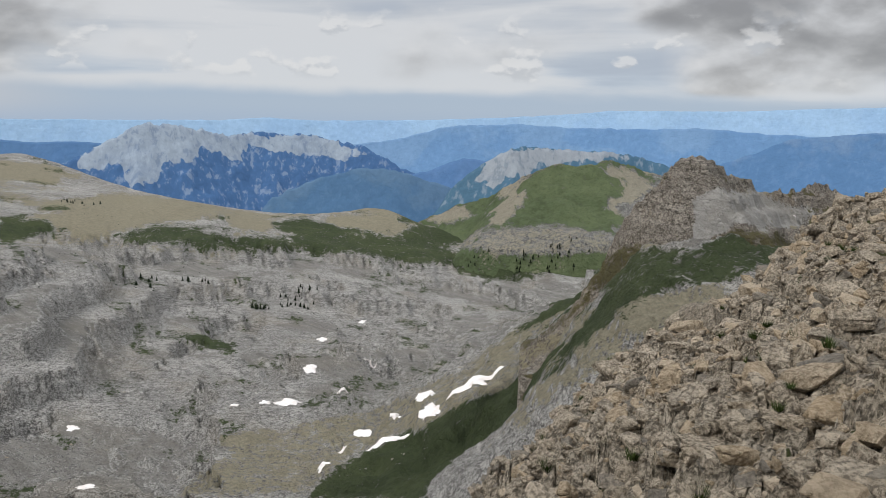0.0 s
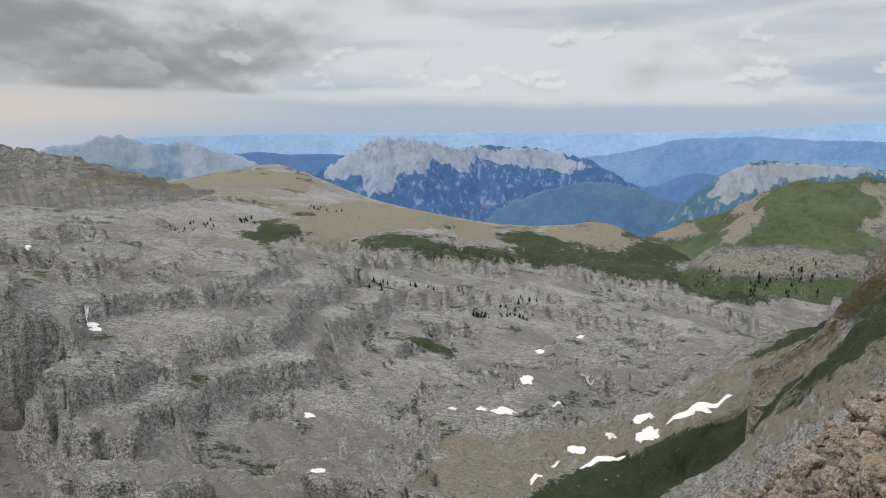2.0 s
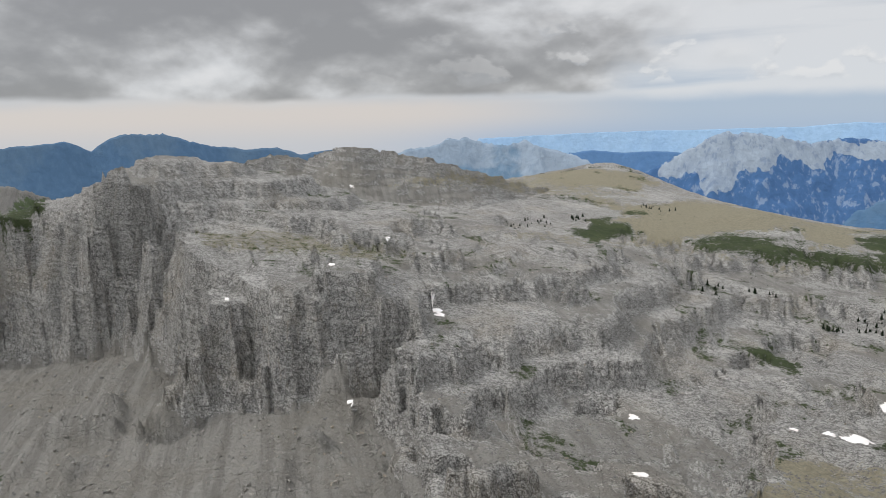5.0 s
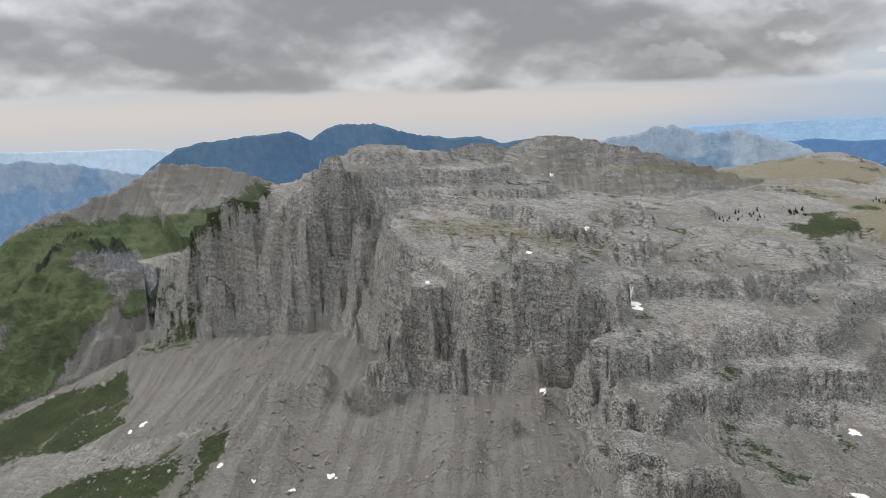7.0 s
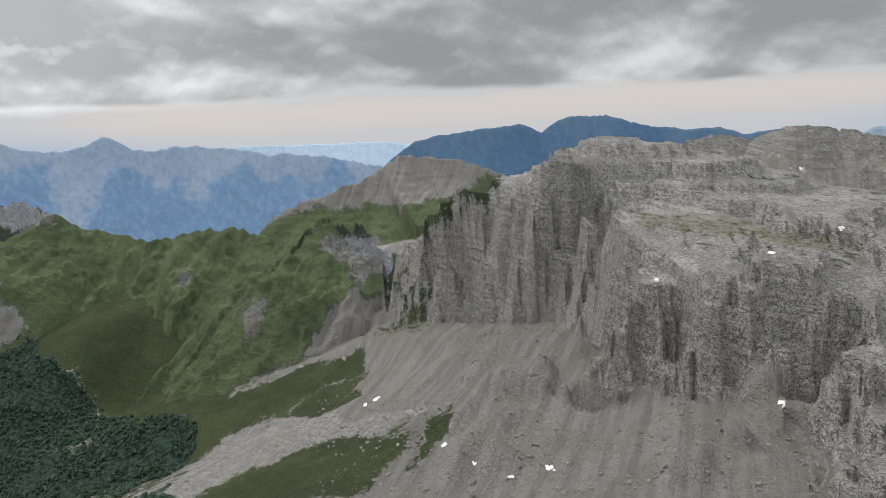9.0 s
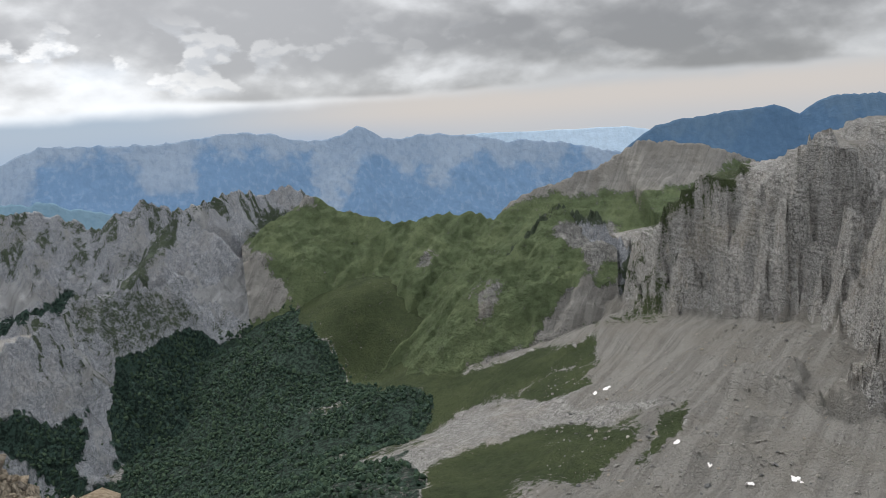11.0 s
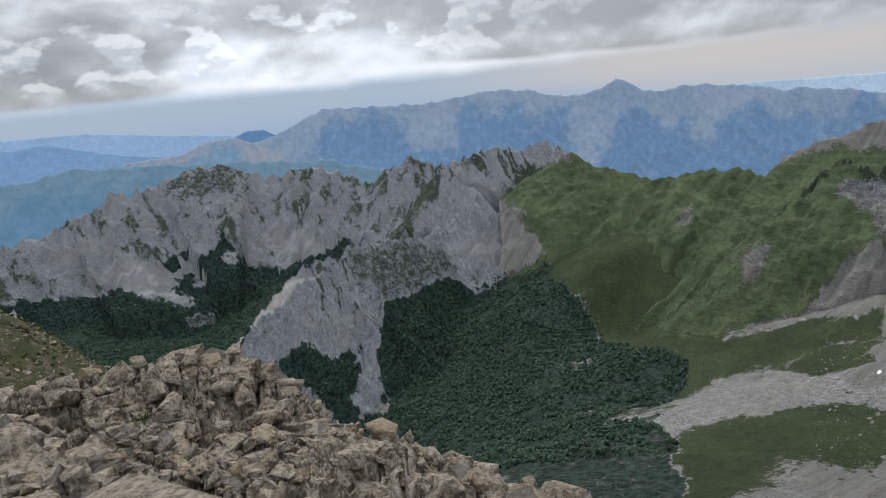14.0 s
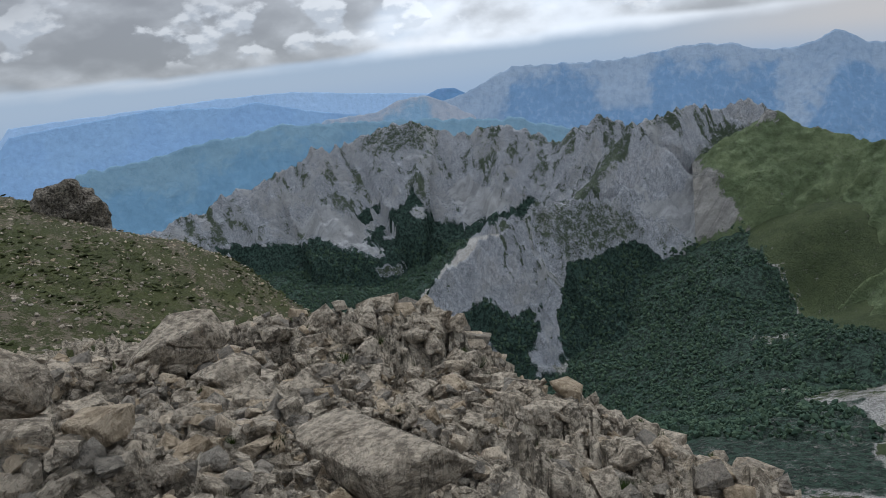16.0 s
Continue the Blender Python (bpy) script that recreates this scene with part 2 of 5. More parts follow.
    relief = n.math("ADD", rough, n.math("ADD", n.math("MULTIPLY", n.ramp(crack, 0.0, 0.06), 0.5), n.math("MULTIPLY", bed, 1.2 * beds)))
    bump = n.add("ShaderNodeBump", {"Height": relief, "Strength": 1.0, "Distance": 5.0 * grain}).outputs[0]
    bsdf = n.add("ShaderNodeBsdfPrincipled", {"Base Color": c, "Roughness": 0.95, "Normal": bump, "Specular IOR Level": 0.15})
    out = n.add("ShaderNodeOutputMaterial")
    mat.node_tree.links.new(bsdf.outputs[0], out.inputs[0])
    return mat


def haze_glow_material(name, low, high, amount=0.5, crisp=False):
    """Far ranges, the backdrop of the place: woods below and bare rock above, with haze put into the colours and a
    glow.
    """
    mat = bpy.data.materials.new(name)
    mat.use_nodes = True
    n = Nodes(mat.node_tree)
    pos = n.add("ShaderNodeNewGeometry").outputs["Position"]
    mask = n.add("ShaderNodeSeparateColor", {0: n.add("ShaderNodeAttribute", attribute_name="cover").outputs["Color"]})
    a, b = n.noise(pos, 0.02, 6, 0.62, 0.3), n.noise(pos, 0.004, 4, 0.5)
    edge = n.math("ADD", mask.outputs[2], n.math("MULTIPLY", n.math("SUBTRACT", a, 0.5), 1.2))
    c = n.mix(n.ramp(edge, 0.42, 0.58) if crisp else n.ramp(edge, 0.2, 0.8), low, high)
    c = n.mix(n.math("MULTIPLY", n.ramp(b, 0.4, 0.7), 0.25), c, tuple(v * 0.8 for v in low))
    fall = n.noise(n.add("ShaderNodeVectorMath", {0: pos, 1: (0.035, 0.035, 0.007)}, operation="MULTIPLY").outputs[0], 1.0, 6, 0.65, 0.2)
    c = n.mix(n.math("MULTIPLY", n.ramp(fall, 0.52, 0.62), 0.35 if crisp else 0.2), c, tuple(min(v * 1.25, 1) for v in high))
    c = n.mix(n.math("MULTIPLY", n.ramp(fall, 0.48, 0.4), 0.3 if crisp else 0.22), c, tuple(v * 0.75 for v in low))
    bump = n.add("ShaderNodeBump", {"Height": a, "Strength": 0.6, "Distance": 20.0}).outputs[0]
    # emission in the same colour stands in for the brightness of hazy air
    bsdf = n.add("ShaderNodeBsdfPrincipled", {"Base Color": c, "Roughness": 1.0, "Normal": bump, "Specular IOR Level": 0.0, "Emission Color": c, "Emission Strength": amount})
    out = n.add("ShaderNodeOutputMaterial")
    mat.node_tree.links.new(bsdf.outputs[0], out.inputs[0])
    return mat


# the wood tone here is lightened towards blue to hold the valley's haze
M_KARST = land_material("karst_land", (0.505, 0.49, 0.465), (0.365, 0.35, 0.327), grass=(0.064, 0.085, 0.038), tan=(0.38, 0.345, 0.25), scree=(0.33, 0.315, 0.288), wood=(0.04, 0.068, 0.05), relief_shade=0.9)
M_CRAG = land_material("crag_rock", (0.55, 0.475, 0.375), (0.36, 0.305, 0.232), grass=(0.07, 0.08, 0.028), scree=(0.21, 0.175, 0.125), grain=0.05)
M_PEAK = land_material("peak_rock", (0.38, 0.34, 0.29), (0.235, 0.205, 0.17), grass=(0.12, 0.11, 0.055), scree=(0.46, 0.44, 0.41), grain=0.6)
# limestone and its woods are blued and lightened: haze put into the base colours
M_HAZY_LIME = land_material("limestone_ridge", (0.50, 0.515, 0.545), (0.35, 0.366, 0.395), grass=(0.08, 0.105, 0.068), scree=(0.48, 0.485, 0.49), wood=(0.04, 0.07, 0.056), grain=1.0, beds=0.35, relief_shade=0.85, steepest=(0.97, 0.75), streaks=0.85)
M_GREEN = land_material("turf_ridge", (0.36, 0.35, 0.33), (0.22, 0.22, 0.21), grass=(0.13, 0.17, 0.085), tan=(0.42, 0.385, 0.3), scree=(0.36, 0.345, 0.32), grain=1.2, relief_shade=0.7)


# ---------------------------------------------------------------- numbers for land
def lattice(ix, iy, seed):
    h = (ix.astype(np.int64) * 374761393 + iy.astype(np.int64) * 668265263 + seed * 974634777) & 0xFFFFFFFF
    h = ((h ^ (h >> 13)) * 1274126177) & 0xFFFFFFFF
    return ((h ^ (h >> 16)) & 0xFFFFFF) / float(0xFFFFFF)


def value_noise(x, y, seed=0):
    ix, iy = np.floor(x), np.floor(y)
    u, v = x - ix, y - iy
    u, v = u * u * u * (u * (u * 6 - 15) + 10), v * v * v * (v * (v * 6 - 15) + 10)
    a, b = lattice(ix, iy, seed), lattice(ix + 1, iy, seed)
    c, d = lattice(ix, iy + 1, seed), lattice(ix + 1, iy + 1, seed)
    return (a + (b - a) * u) * (1 - v) + (c + (d - c) * u) * v


def fbm(x, y, wave, octaves=4, seed=0, gain=0.5):
    total, amp, norm = 0.0, 1.0, 0.0
    for k in range(octaves):
        turn = 0.6 * k + 0.3
        cx, cy = math.cos(turn), math.sin(turn)
        total = total + amp * (value_noise((x * cx - y * cy) / wave, (x * cy + y * cx) / wave, seed + k) * 2 - 1)
        norm, amp, wave = norm + amp, amp * gain, wave / 2.03
    return total / norm


def ridged(x, y, wave, octaves=4, seed=0, gain=0.5):
    total, amp, norm = 0.0, 1.0, 0.0
    for k in range(octaves):
        turn = 0.7 * k + 0.2
        cx, cy = math.cos(turn), math.sin(turn)
        total = total + amp * (1 - np.abs(value_noise((x * cx - y * cy) / wave, (x * cy + y * cx) / wave, seed + k) * 2 - 1))
        norm, amp, wave = norm + amp, amp * gain, wave / 2.1
    return total / norm


def blocks(x, y, size, seed=0):
    """Broken rock: each cell its own height and lean. Returns height (about -1 to 1) and closeness to a joint (0 to 1)."""
    px, py = x / size, y / size
    ix, iy = np.floor(px), np.floor(py)
    best = np.full(x.shape, 9.0)
    second = np.full(x.shape, 9.0)
    height = np.zeros(x.shape)
    for dx in (-1, 0, 1):
        for dy in (-1, 0, 1):
            cx, cy = ix + dx, iy + dy
            ox, oy = cx + lattice(cx, cy, seed) - px, cy + lattice(cx, cy, seed + 7) - py
            d = np.abs(ox) * 0.45 + np.sqrt(ox * ox + oy * oy) * 0.75
            h = lattice(cx, cy, seed + 13) * 2 - 1 - ox * (lattice(cx, cy, seed + 19) * 2 - 1) * 1.4 - oy * (lattice(cx, cy, seed + 23) * 2 - 1) * 1.4
            near = d < best
            second = np.where(near, best, np.minimum(second, d))
            height = np.where(near, h, height)
            best = np.where(near, d, best)
    return height, 1 - np.clip((second - best) / 0.16, 0, 1)


def smooth(a, b, x):
    u = np.clip((x - a) / (b - a), 0, 1)
    return u * u * (3 - 2 * u)


def spot(az, el, d, eye_xy=(0.0, 0.0)):
    return (eye_xy[0] - d * math.sin(radians(az)), eye_xy[1] + d * math.cos(radians(az)), d * math.tan(radians(el)))


class Surface:
    """A smooth surface through spot heights."""

    def __init__(self, spots, soft):
        p = np.array(spots)
        self.p, self.soft = p, soft
        d = np.hypot(p[:, None, 0] - p[None, :, 0], p[:, None, 1] - p[None, :, 1])
        k = np.sqrt(d * d + soft * soft) + np.eye(len(p)) * -0.02 * soft
        n = len(p)
        a = np.zeros((n + 1, n + 1))
        a[:n, :n], a[n, :n], a[:n, n] = k, 1, 1
        self.w = np.linalg.solve(a, np.append(p[:, 2], 0))

    def __call__(self, x, y):
        z = np.full(x.shape, self.w[-1])
        for (px, py, _), w in zip(self.p, self.w):
            z += w * np.sqrt((x - px) ** 2 + (y - py) ** 2 + self.soft**2)
        return z


def along(x, y, line):
    """Distance to a line on the plan, the side (+ to its right), the line's height there and the way along it."""
    best = np.full(x.shape, 1e12)
    side, high, run = np.ones(x.shape), np.zeros(x.shape), np.zeros(x.shape)
    start = 0.0
    for (ax, ay, az), (bx, by, bz) in zip(line[:-1], line[1:]):
        ux, uy = bx - ax, by - ay
        length = math.hypot(ux, uy)
        f = np.clip(((x - ax) * ux + (y - ay) * uy) / length**2, 0, 1)
        d = (x - ax - f * ux) ** 2 + (y - ay - f * uy) ** 2
        near = d < best
        best = np.where(near, d, best)
        side = np.where(near, np.sign(ux * (y - ay) - uy * (x - ax)) * -1, side)
        high = np.where(near, az + f * (bz - az), high)
        run = np.where(near, start + f * length, run)
        start += length
    return np.sqrt(best), side, high, run


def zone(x, y, az, d, wide, deep):
    """How far inside an oval of ground: 1 at its middle, 0 at its edge and below outside."""
    a = radians(az)
    px, py = x + d * math.sin(a), y - d * math.cos(a)
    across, out = px * math.cos(a) + py * math.sin(a), -px * math.sin(a) + py * math.cos(a)
    return 1 - np.sqrt((across / wide) ** 2 + (out / deep) ** 2)


# Bearing (degrees to the left of +y), elevation (degrees) and distance (metres) of the lines and spots of the land, as sighted from the summit.
KARST = [
    (26.3, -25.34, 860), (12.2, -21.14, 1070), (5.7, -18.67, 1200), (-3.4, -14.76, 1500), (-9.3, -11.33, 1850), (-7.5, -10.37, 2000),
    (3.6, -9.67, 2000), (17.9, -6.77, 2250), (4.5, -7.24, 2300), (14.0, -7.82, 2300), (1.9, -8.16, 2350), (23.9, -13.64, 1250), (30.5, -9.39, 1500),
    (6.1, -12.64, 1650), (14.5, -14.16, 1450), (18.2, -16.79, 1250),
]
RAMP = [
    (1.2, -21.72, 800), (3.4, -24.94, 680), (9.6, -25.97, 720), (16.5, -27.01, 790), (-5.5, -21.48, 600), (-9.7, -18.35, 560), (-13.7, -15.96, 480),
    (-13.5, -11.88, 600), (-6.9, -14.8, 900),
]
PLATEAU = [
    (41.3, -20.01, 800), (29.9, -16.4, 980), (30.7, -24.54, 760), (42.0, -13.78, 1000), (34.2, -8.86, 1700), (29.9, -7.17, 2100),
    (23.3, -6.67, 2300), (41.0, -7.52, 1750), (35.9, -5.06, 2500), (28.7, -3.4, 3000), (47.1, -11.73, 930), (54.4, -12.79, 960), (60.5, -14.26, 980),
    (62.7, -16.03, 960), (41.7, -10.52, 1150), (49.2, -9.71, 1200), (57.6, -7.63, 1350), (61.4, -5.81, 1400), (62.1, -3.48, 1420),
    (63.7, -2.51, 1380), (66.0, -3.74, 1450), (68.8, -5.47, 1520), (72.2, -5.48, 1600), (73.6, -6.2, 1620), (76.2, -9.82, 1700), (61.2, -1.57, 1560),
    (58.7, -2.14, 1570), (54.2, -4.57, 1500), (47.1, -5.77, 1560), (39.0, -7.84, 1650),
]
RIM = [
    (41.3, -20.01, 800), (43.5, -15.07, 850), (47.1, -11.73, 930), (54.4, -12.79, 960), (60.5, -14.26, 980), (62.7, -16.03, 960),
    (59.1, -13.27, 1080), (60.3, -9.85, 1250), (62.2, -5.98, 1330), (63.7, -2.51, 1380), (66.0, -3.74, 1450), (68.8, -5.47, 1520),
    (72.2, -5.48, 1600), (73.6, -6.2, 1620), (76.2, -9.82, 1700), (77.5, -10.69, 1750),
]
VALLEY = [
    (59.5, -21.95, 920), (66.2, -16.7, 1260), (72.8, -16.0, 1420), (77.2, -15.48, 1560), (49.3, -23.52, 800), (44.5, -25.88, 730),
    (73.3, -21.51, 1050), (65.2, -27.09, 770), (56.2, -28.37, 660), (79.5, -20.47, 1250), (87.4, -20.54, 1450), (82.5, -24.25, 1000),
    (91.8, -22.7, 1250), (90.4, -16.94, 1900), (96.4, -20.01, 1650), (96.9, -24.48, 1350), (103.5, -17.13, 2000), (97.5, -12.78, 2150),
    (85.3, -16.28, 1850), (77.5, -15.63, 1600), (98.3, -18.92, 1950), (109.1, -17.15, 2150), (114.2, -25.77, 1550), (94.3, -24.33, 1400),
    (120.2, -25.46, 1700), (102.1, -11.94, 2500), (93.5, -12.08, 2300), (135.8, -13.44, 2700), (129.9, -14.77, 2700), (123.2, -12.71, 2700),
    (143.0, -12.6, 2900),
]
BIG_PEAK = [
    (-11.8, -11.17, 640), (-13.2, -7.16, 640), (-14.4, -5.66, 640), (-16.4, -3.14, 640), (-18.1, -2.19, 650), (-19.5, -2.89, 670),
    (-22.2, -4.43, 720), (-24.3, -4.57, 760), (-26.0, -4.12, 800), (-27.8, -4.64, 820), (-30.1, -5.56, 840),
]
GREEN_HILL = [
    (1.7, -8.03, 2350), (-0.6, -6.83, 2350), (-4.0, -5.68, 2300), (-6.8, -4.0, 2250), (-8.4, -3.45, 2250), (-10.9, -3.44, 2250),
    (-12.1, -3.11, 2300), (-14.5, -3.62, 2350), (-16.9, -4.32, 2400), (-20.8, -5.3, 2450),
]
GREY_MOUNTAIN = [
    (-0.6, -5.36, 3000), (-3.0, -3.41, 3000), (-4.9, -2.4, 3000), (-6.1, -2.2, 3050), (-8.8, -2.41, 3100), (-12.4, -2.41, 3150),
    (-14.8, -2.88, 3200), (-16.9, -3.6, 3200), (-20.7, -4.51, 3200),
]
MASSIF = [
    (28.2, -4.32, 3800), (25.8, -3.67, 3800), (23.1, -2.06, 3800), (21.8, -1.24, 3800), (20.8, -1.14, 3800), (18.9, -1.3, 3800), (15.9, -1.88, 3850),
    (14.3, -1.65, 3900), (9.5, -1.76, 3900), (7.9, -2.22, 3900), (6.2, -2.51, 3850), (4.1, -3.59, 3800), (1.1, -4.99, 3800),
]
FORE_RIDGE = [
    (12.8, -6.39, 3300), (9.5, -4.92, 3300), (6.6, -4.18, 3300), (3.7, -4.2, 3300), (-0.1, -5.37, 3300), (-2.7, -6.14, 3300),
]
PALE_PEAKS = [
    (45.9, -2.66, 3500), (43.6, -2.0, 3500), (41.7, -1.76, 3500), (40.9, -1.32, 3500), (39.3, -1.28, 3500), (38.6, -1.55, 3500), (36.6, -1.87, 3450),
    (35.6, -1.66, 3450), (35.0, -1.49, 3450), (34.1, -2.06, 3400), (32.5, -2.38, 3400), (30.4, -3.07, 3350), (28.4, -4.1, 3300), (25.8, -5.12, 3300),
]
UPPER_CLIFF = [
    (55.4, -2.54, 2300), (53.3, -2.1, 2300), (51.2, -2.65, 2300), (49.9, -2.11, 2250), (48.7, -1.69, 2200), (46.6, -1.98, 2200), (43.8, -2.42, 2200),
    (41.0, -3.11, 2200), (38.7, -3.83, 2250), (35.3, -4.64, 2350), (31.6, -5.59, 2500),
]
BLUE_RANGE = [
    (78.3, -4.31, 4200), (76.0, -2.41, 4200), (75.2, -1.94, 4200), (73.2, -1.42, 4200), (71.3, -1.3, 4200), (69.3, -1.13, 4200), (67.3, -0.92, 4200),
    (65.7, -1.58, 4200), (64.5, -0.76, 4200), (63.6, -0.51, 4200), (60.9, -0.55, 4250), (59.5, -1.09, 4250), (57.4, -1.56, 4300),
    (55.4, -1.79, 4300), (53.3, -1.73, 4300), (51.6, -2.23, 4300), (49.1, -1.92, 4300), (45.4, -2.3, 4300), (39.1, -2.91, 4300),
]
SCARP = [
    (85.5, -6.6, 2900), (82.4, -5.56, 2900), (79.5, -4.63, 2950), (77.5, -3.58, 3000), (76.2, -2.79, 3000), (74.5, -2.99, 3050), (71.8, -3.36, 3050),
    (69.5, -4.2, 3100), (66.4, -5.38, 3200),
]
FAR_RANGE = [
    (72.3, -4.02, 4300), (78.0, -3.48, 4350), (81.7, -2.62, 4400), (84.8, -2.2, 4400), (85.6, -2.35, 4400), (88.0, -1.73, 4400), (91.2, -1.33, 4400),
    (93.7, -1.55, 4400), (95.0, -1.34, 4400), (96.2, -0.59, 4400), (96.8, -0.46, 4400), (97.9, -1.11, 4400), (100.4, -1.25, 4400),
    (102.0, -0.87, 4400), (102.8, -0.56, 4400), (106.1, -0.3, 4400), (108.6, -0.6, 4400), (110.3, -0.71, 4400), (118.0, -0.31, 4400),
    (119.6, -0.95, 4400), (121.9, -1.83, 4400), (125.5, -2.6, 4400),
]
PALE_FAR = [
    (92.5, -1.85, 4800), (87.6, -1.56, 4800), (83.6, -1.69, 4800), (77.2, -1.75, 4800), (75.8, -2.01, 4800), (71.0, -3.28, 4800),
]
PINNACLES = [
    (84.6, -8.93, 2000), (83.0, -7.69, 2000), (82.2, -7.2, 2000), (81.3, -7.92, 1980), (80.5, -8.07, 1970), (79.5, -7.82, 1950), (79.0, -8.32, 1930),
    (78.0, -9.92, 1900), (77.1, -10.72, 1850),
]
GREEN_RIDGE = [
    (100.7, -5.2, 2600), (99.1, -6.17, 2550), (96.6, -7.2, 2500), (94.1, -7.75, 2450), (91.6, -7.54, 2400), (89.1, -7.31, 2350), (87.4, -7.77, 2300),
    (85.4, -8.77, 2200), (83.8, -8.06, 2080), (82.2, -7.24, 2000),
]
BUTTRESS = [
    (100.5, -5.51, 2850), (101.9, -4.47, 2900), (104.0, -4.79, 2850), (106.1, -4.39, 2800), (108.3, -5.03, 2700), (110.0, -5.5, 2650),
    (106.9, -8.11, 2500), (111.8, -10.55, 2350), (115.6, -10.52, 2250), (119.0, -11.7, 2150), (122.0, -13.07, 2100), (125.8, -15.74, 2050),
]
LIMESTONE = [
    (148.8, -8.94, 3000), (145.3, -8.65, 3000), (142.0, -7.8, 3000), (139.0, -6.63, 3050), (136.2, -5.72, 3100), (134.7, -5.56, 3100),
    (133.3, -4.56, 3100), (131.8, -4.86, 3150), (130.2, -4.21, 3200), (128.1, -3.48, 3200), (126.0, -3.34, 3200), (124.1, -4.2, 3200),
    (121.3, -4.76, 3150), (119.1, -4.4, 3150), (115.5, -5.87, 3100), (112.4, -4.76, 3050), (110.4, -5.39, 3000), (109.4, -6.54, 2950),
]
HAZY_GREEN = [
    (149.2, -3.83, 4000), (144.5, -3.58, 4000), (141.1, -3.01, 4000), (137.5, -2.78, 4000), (135.6, -2.35, 4000), (129.9, -2.95, 4000),
    (123.6, -3.44, 3900), (117.8, -4.14, 3800), (114.1, -5.19, 3800),
]
ORANGE_PEAK = [
    (132.2, -2.53, 4300), (128.3, -2.44, 4300), (126.6, -1.76, 4300), (124.5, -1.6, 4300), (123.0, -2.36, 4300), (121.1, -3.54, 4300),
]
BLUE_PEAK = [
    (126.7, -2.64, 4450), (123.7, -1.3, 4450), (122.4, -1.36, 4450), (120.9, -2.12, 4450), (117.8, -3.73, 4450),
]
HAZE_LEFT = [
    (152.7, -0.9, 4700), (143.8, -0.32, 4700), (138.5, -0.79, 4700), (136.7, -0.65, 4700), (134.3, -1.35, 4700), (132.1, -1.94, 4700),
    (127.9, -2.69, 4700),
]
HAZE_LEFT_B = [
    (152.6, -0.36, 4850), (138.8, -0.12, 4850), (134.1, -0.24, 4850), (129.6, -0.87, 4850), (121.7, -1.82, 4850), (117.6, -2.71, 4850),
]
HORIZON = [
    (38.5, -1.37, 4900), (29.9, -1.06, 4900), (15.8, -0.85, 4900), (13.1, -0.62, 4900), (9.5, -0.74, 4900), (1.2, -0.5, 4900), (-7.0, -0.0, 4900),
    (-11.9, 0.48, 4900), (-20.3, 0.64, 4900), (-29.4, 1.09, 4900), (-36.1, 1.2, 4900),
]
MID_HILLS = [
    (9.5, -2.74, 4500), (3.7, -1.96, 4500), (-0.4, -0.87, 4500), (-4.6, -0.68, 4550), (-8.7, -0.81, 4550), (-12.7, -0.78, 4500),
    (-18.5, -0.61, 4500), (-24.0, -0.89, 4500), (-29.6, -0.87, 4500), (-33.6, -0.89, 4500),
]
RIGHT_HILL = [
    (-19.8, -2.99, 4000), (-22.0, -2.11, 4000), (-24.0, -1.08, 4000), (-26.1, -0.93, 4000), (-28.0, -0.68, 4000), (-30.5, -0.52, 4000),
    (-36.4, -0.78, 4000),
]
DARK_HILL = [
    (4.1, -5.05, 3600), (1.2, -4.15, 3600), (-1.3, -3.25, 3600), (-3.4, -3.4, 3600), (-8.9, -3.85, 3600),
]
LEFT_DARK = [
    (31.9, -2.5, 4300), (30.0, -2.38, 4300), (28.1, -2.56, 4300), (25.8, -2.47, 4300), (23.3, -2.64, 4300),
]
STREAM_LOW = [
    (101.5, -24.04), (95.71, -24.34), (90.52, -22.31), (84.03, -21.9), (76.95, -22.05),
]
STREAM_HIGH = [
    (93.0, -18.39), (88.83, -17.94), (83.69, -17.66), (79.68, -16.33), (76.99, -15.24),
]
MORAINE = [
    (82.72, -27.33), (78.01, -24.59), (75.21, -22.75), (73.32, -20.8),
]
STREAM_BED = [
    (101.23, -24.47), (98.15, -24.78), (94.7, -25.21), (89.97, -22.84), (85.94, -20.8), (81.81, -18.74), (80.39, -18.3),
]
LEDGE = [
    (63.7, -2.51, 1390), (59.6, -3.57, 1440), (53.3, -5.22, 1420), (47.9, -6.17, 1450), (43.0, -7.16, 1520), (39.0, -7.96, 1600),
    (35.2, -8.57, 1700),
]
PINE_SPOTS = [
    (13.73, -14.51, 10, 12), (11.23, -14.05, 24, 26), (-2.64, -10.66, 14, 10), (-6.07, -10.9, 16, 14), (-8.59, -10.32, 30, 26), (34.2, -7.68, 25, 12),
    (31.22, -7.39, 25, 14), (18.24, -12.64, 20, 6), (35.9, -8.01, 25, 8), (25.98, -6.61, 30, 12), (21.93, -12.21, 40, 8),
]
HUT = [
    (97.26, -20.21),
]
CRAG_SPOTS = [
    (-30.0, -5.09, 45), (-27.6, -5.85, 42), (-25.4, -8.51, 38), (-22.4, -10.88, 34), (-19.6, -13.96, 30), (-15.9, -16.77, 26), (-11.9, -19.59, 22),
    (-9.9, -22.17, 19), (-4.8, -26.09, 15), (-4.0, -28.25, 13), (-32.2, -23.59, 7), (-31.0, -13.73, 14), (-25.3, -14.61, 20), (-22.7, -25.72, 9),
]
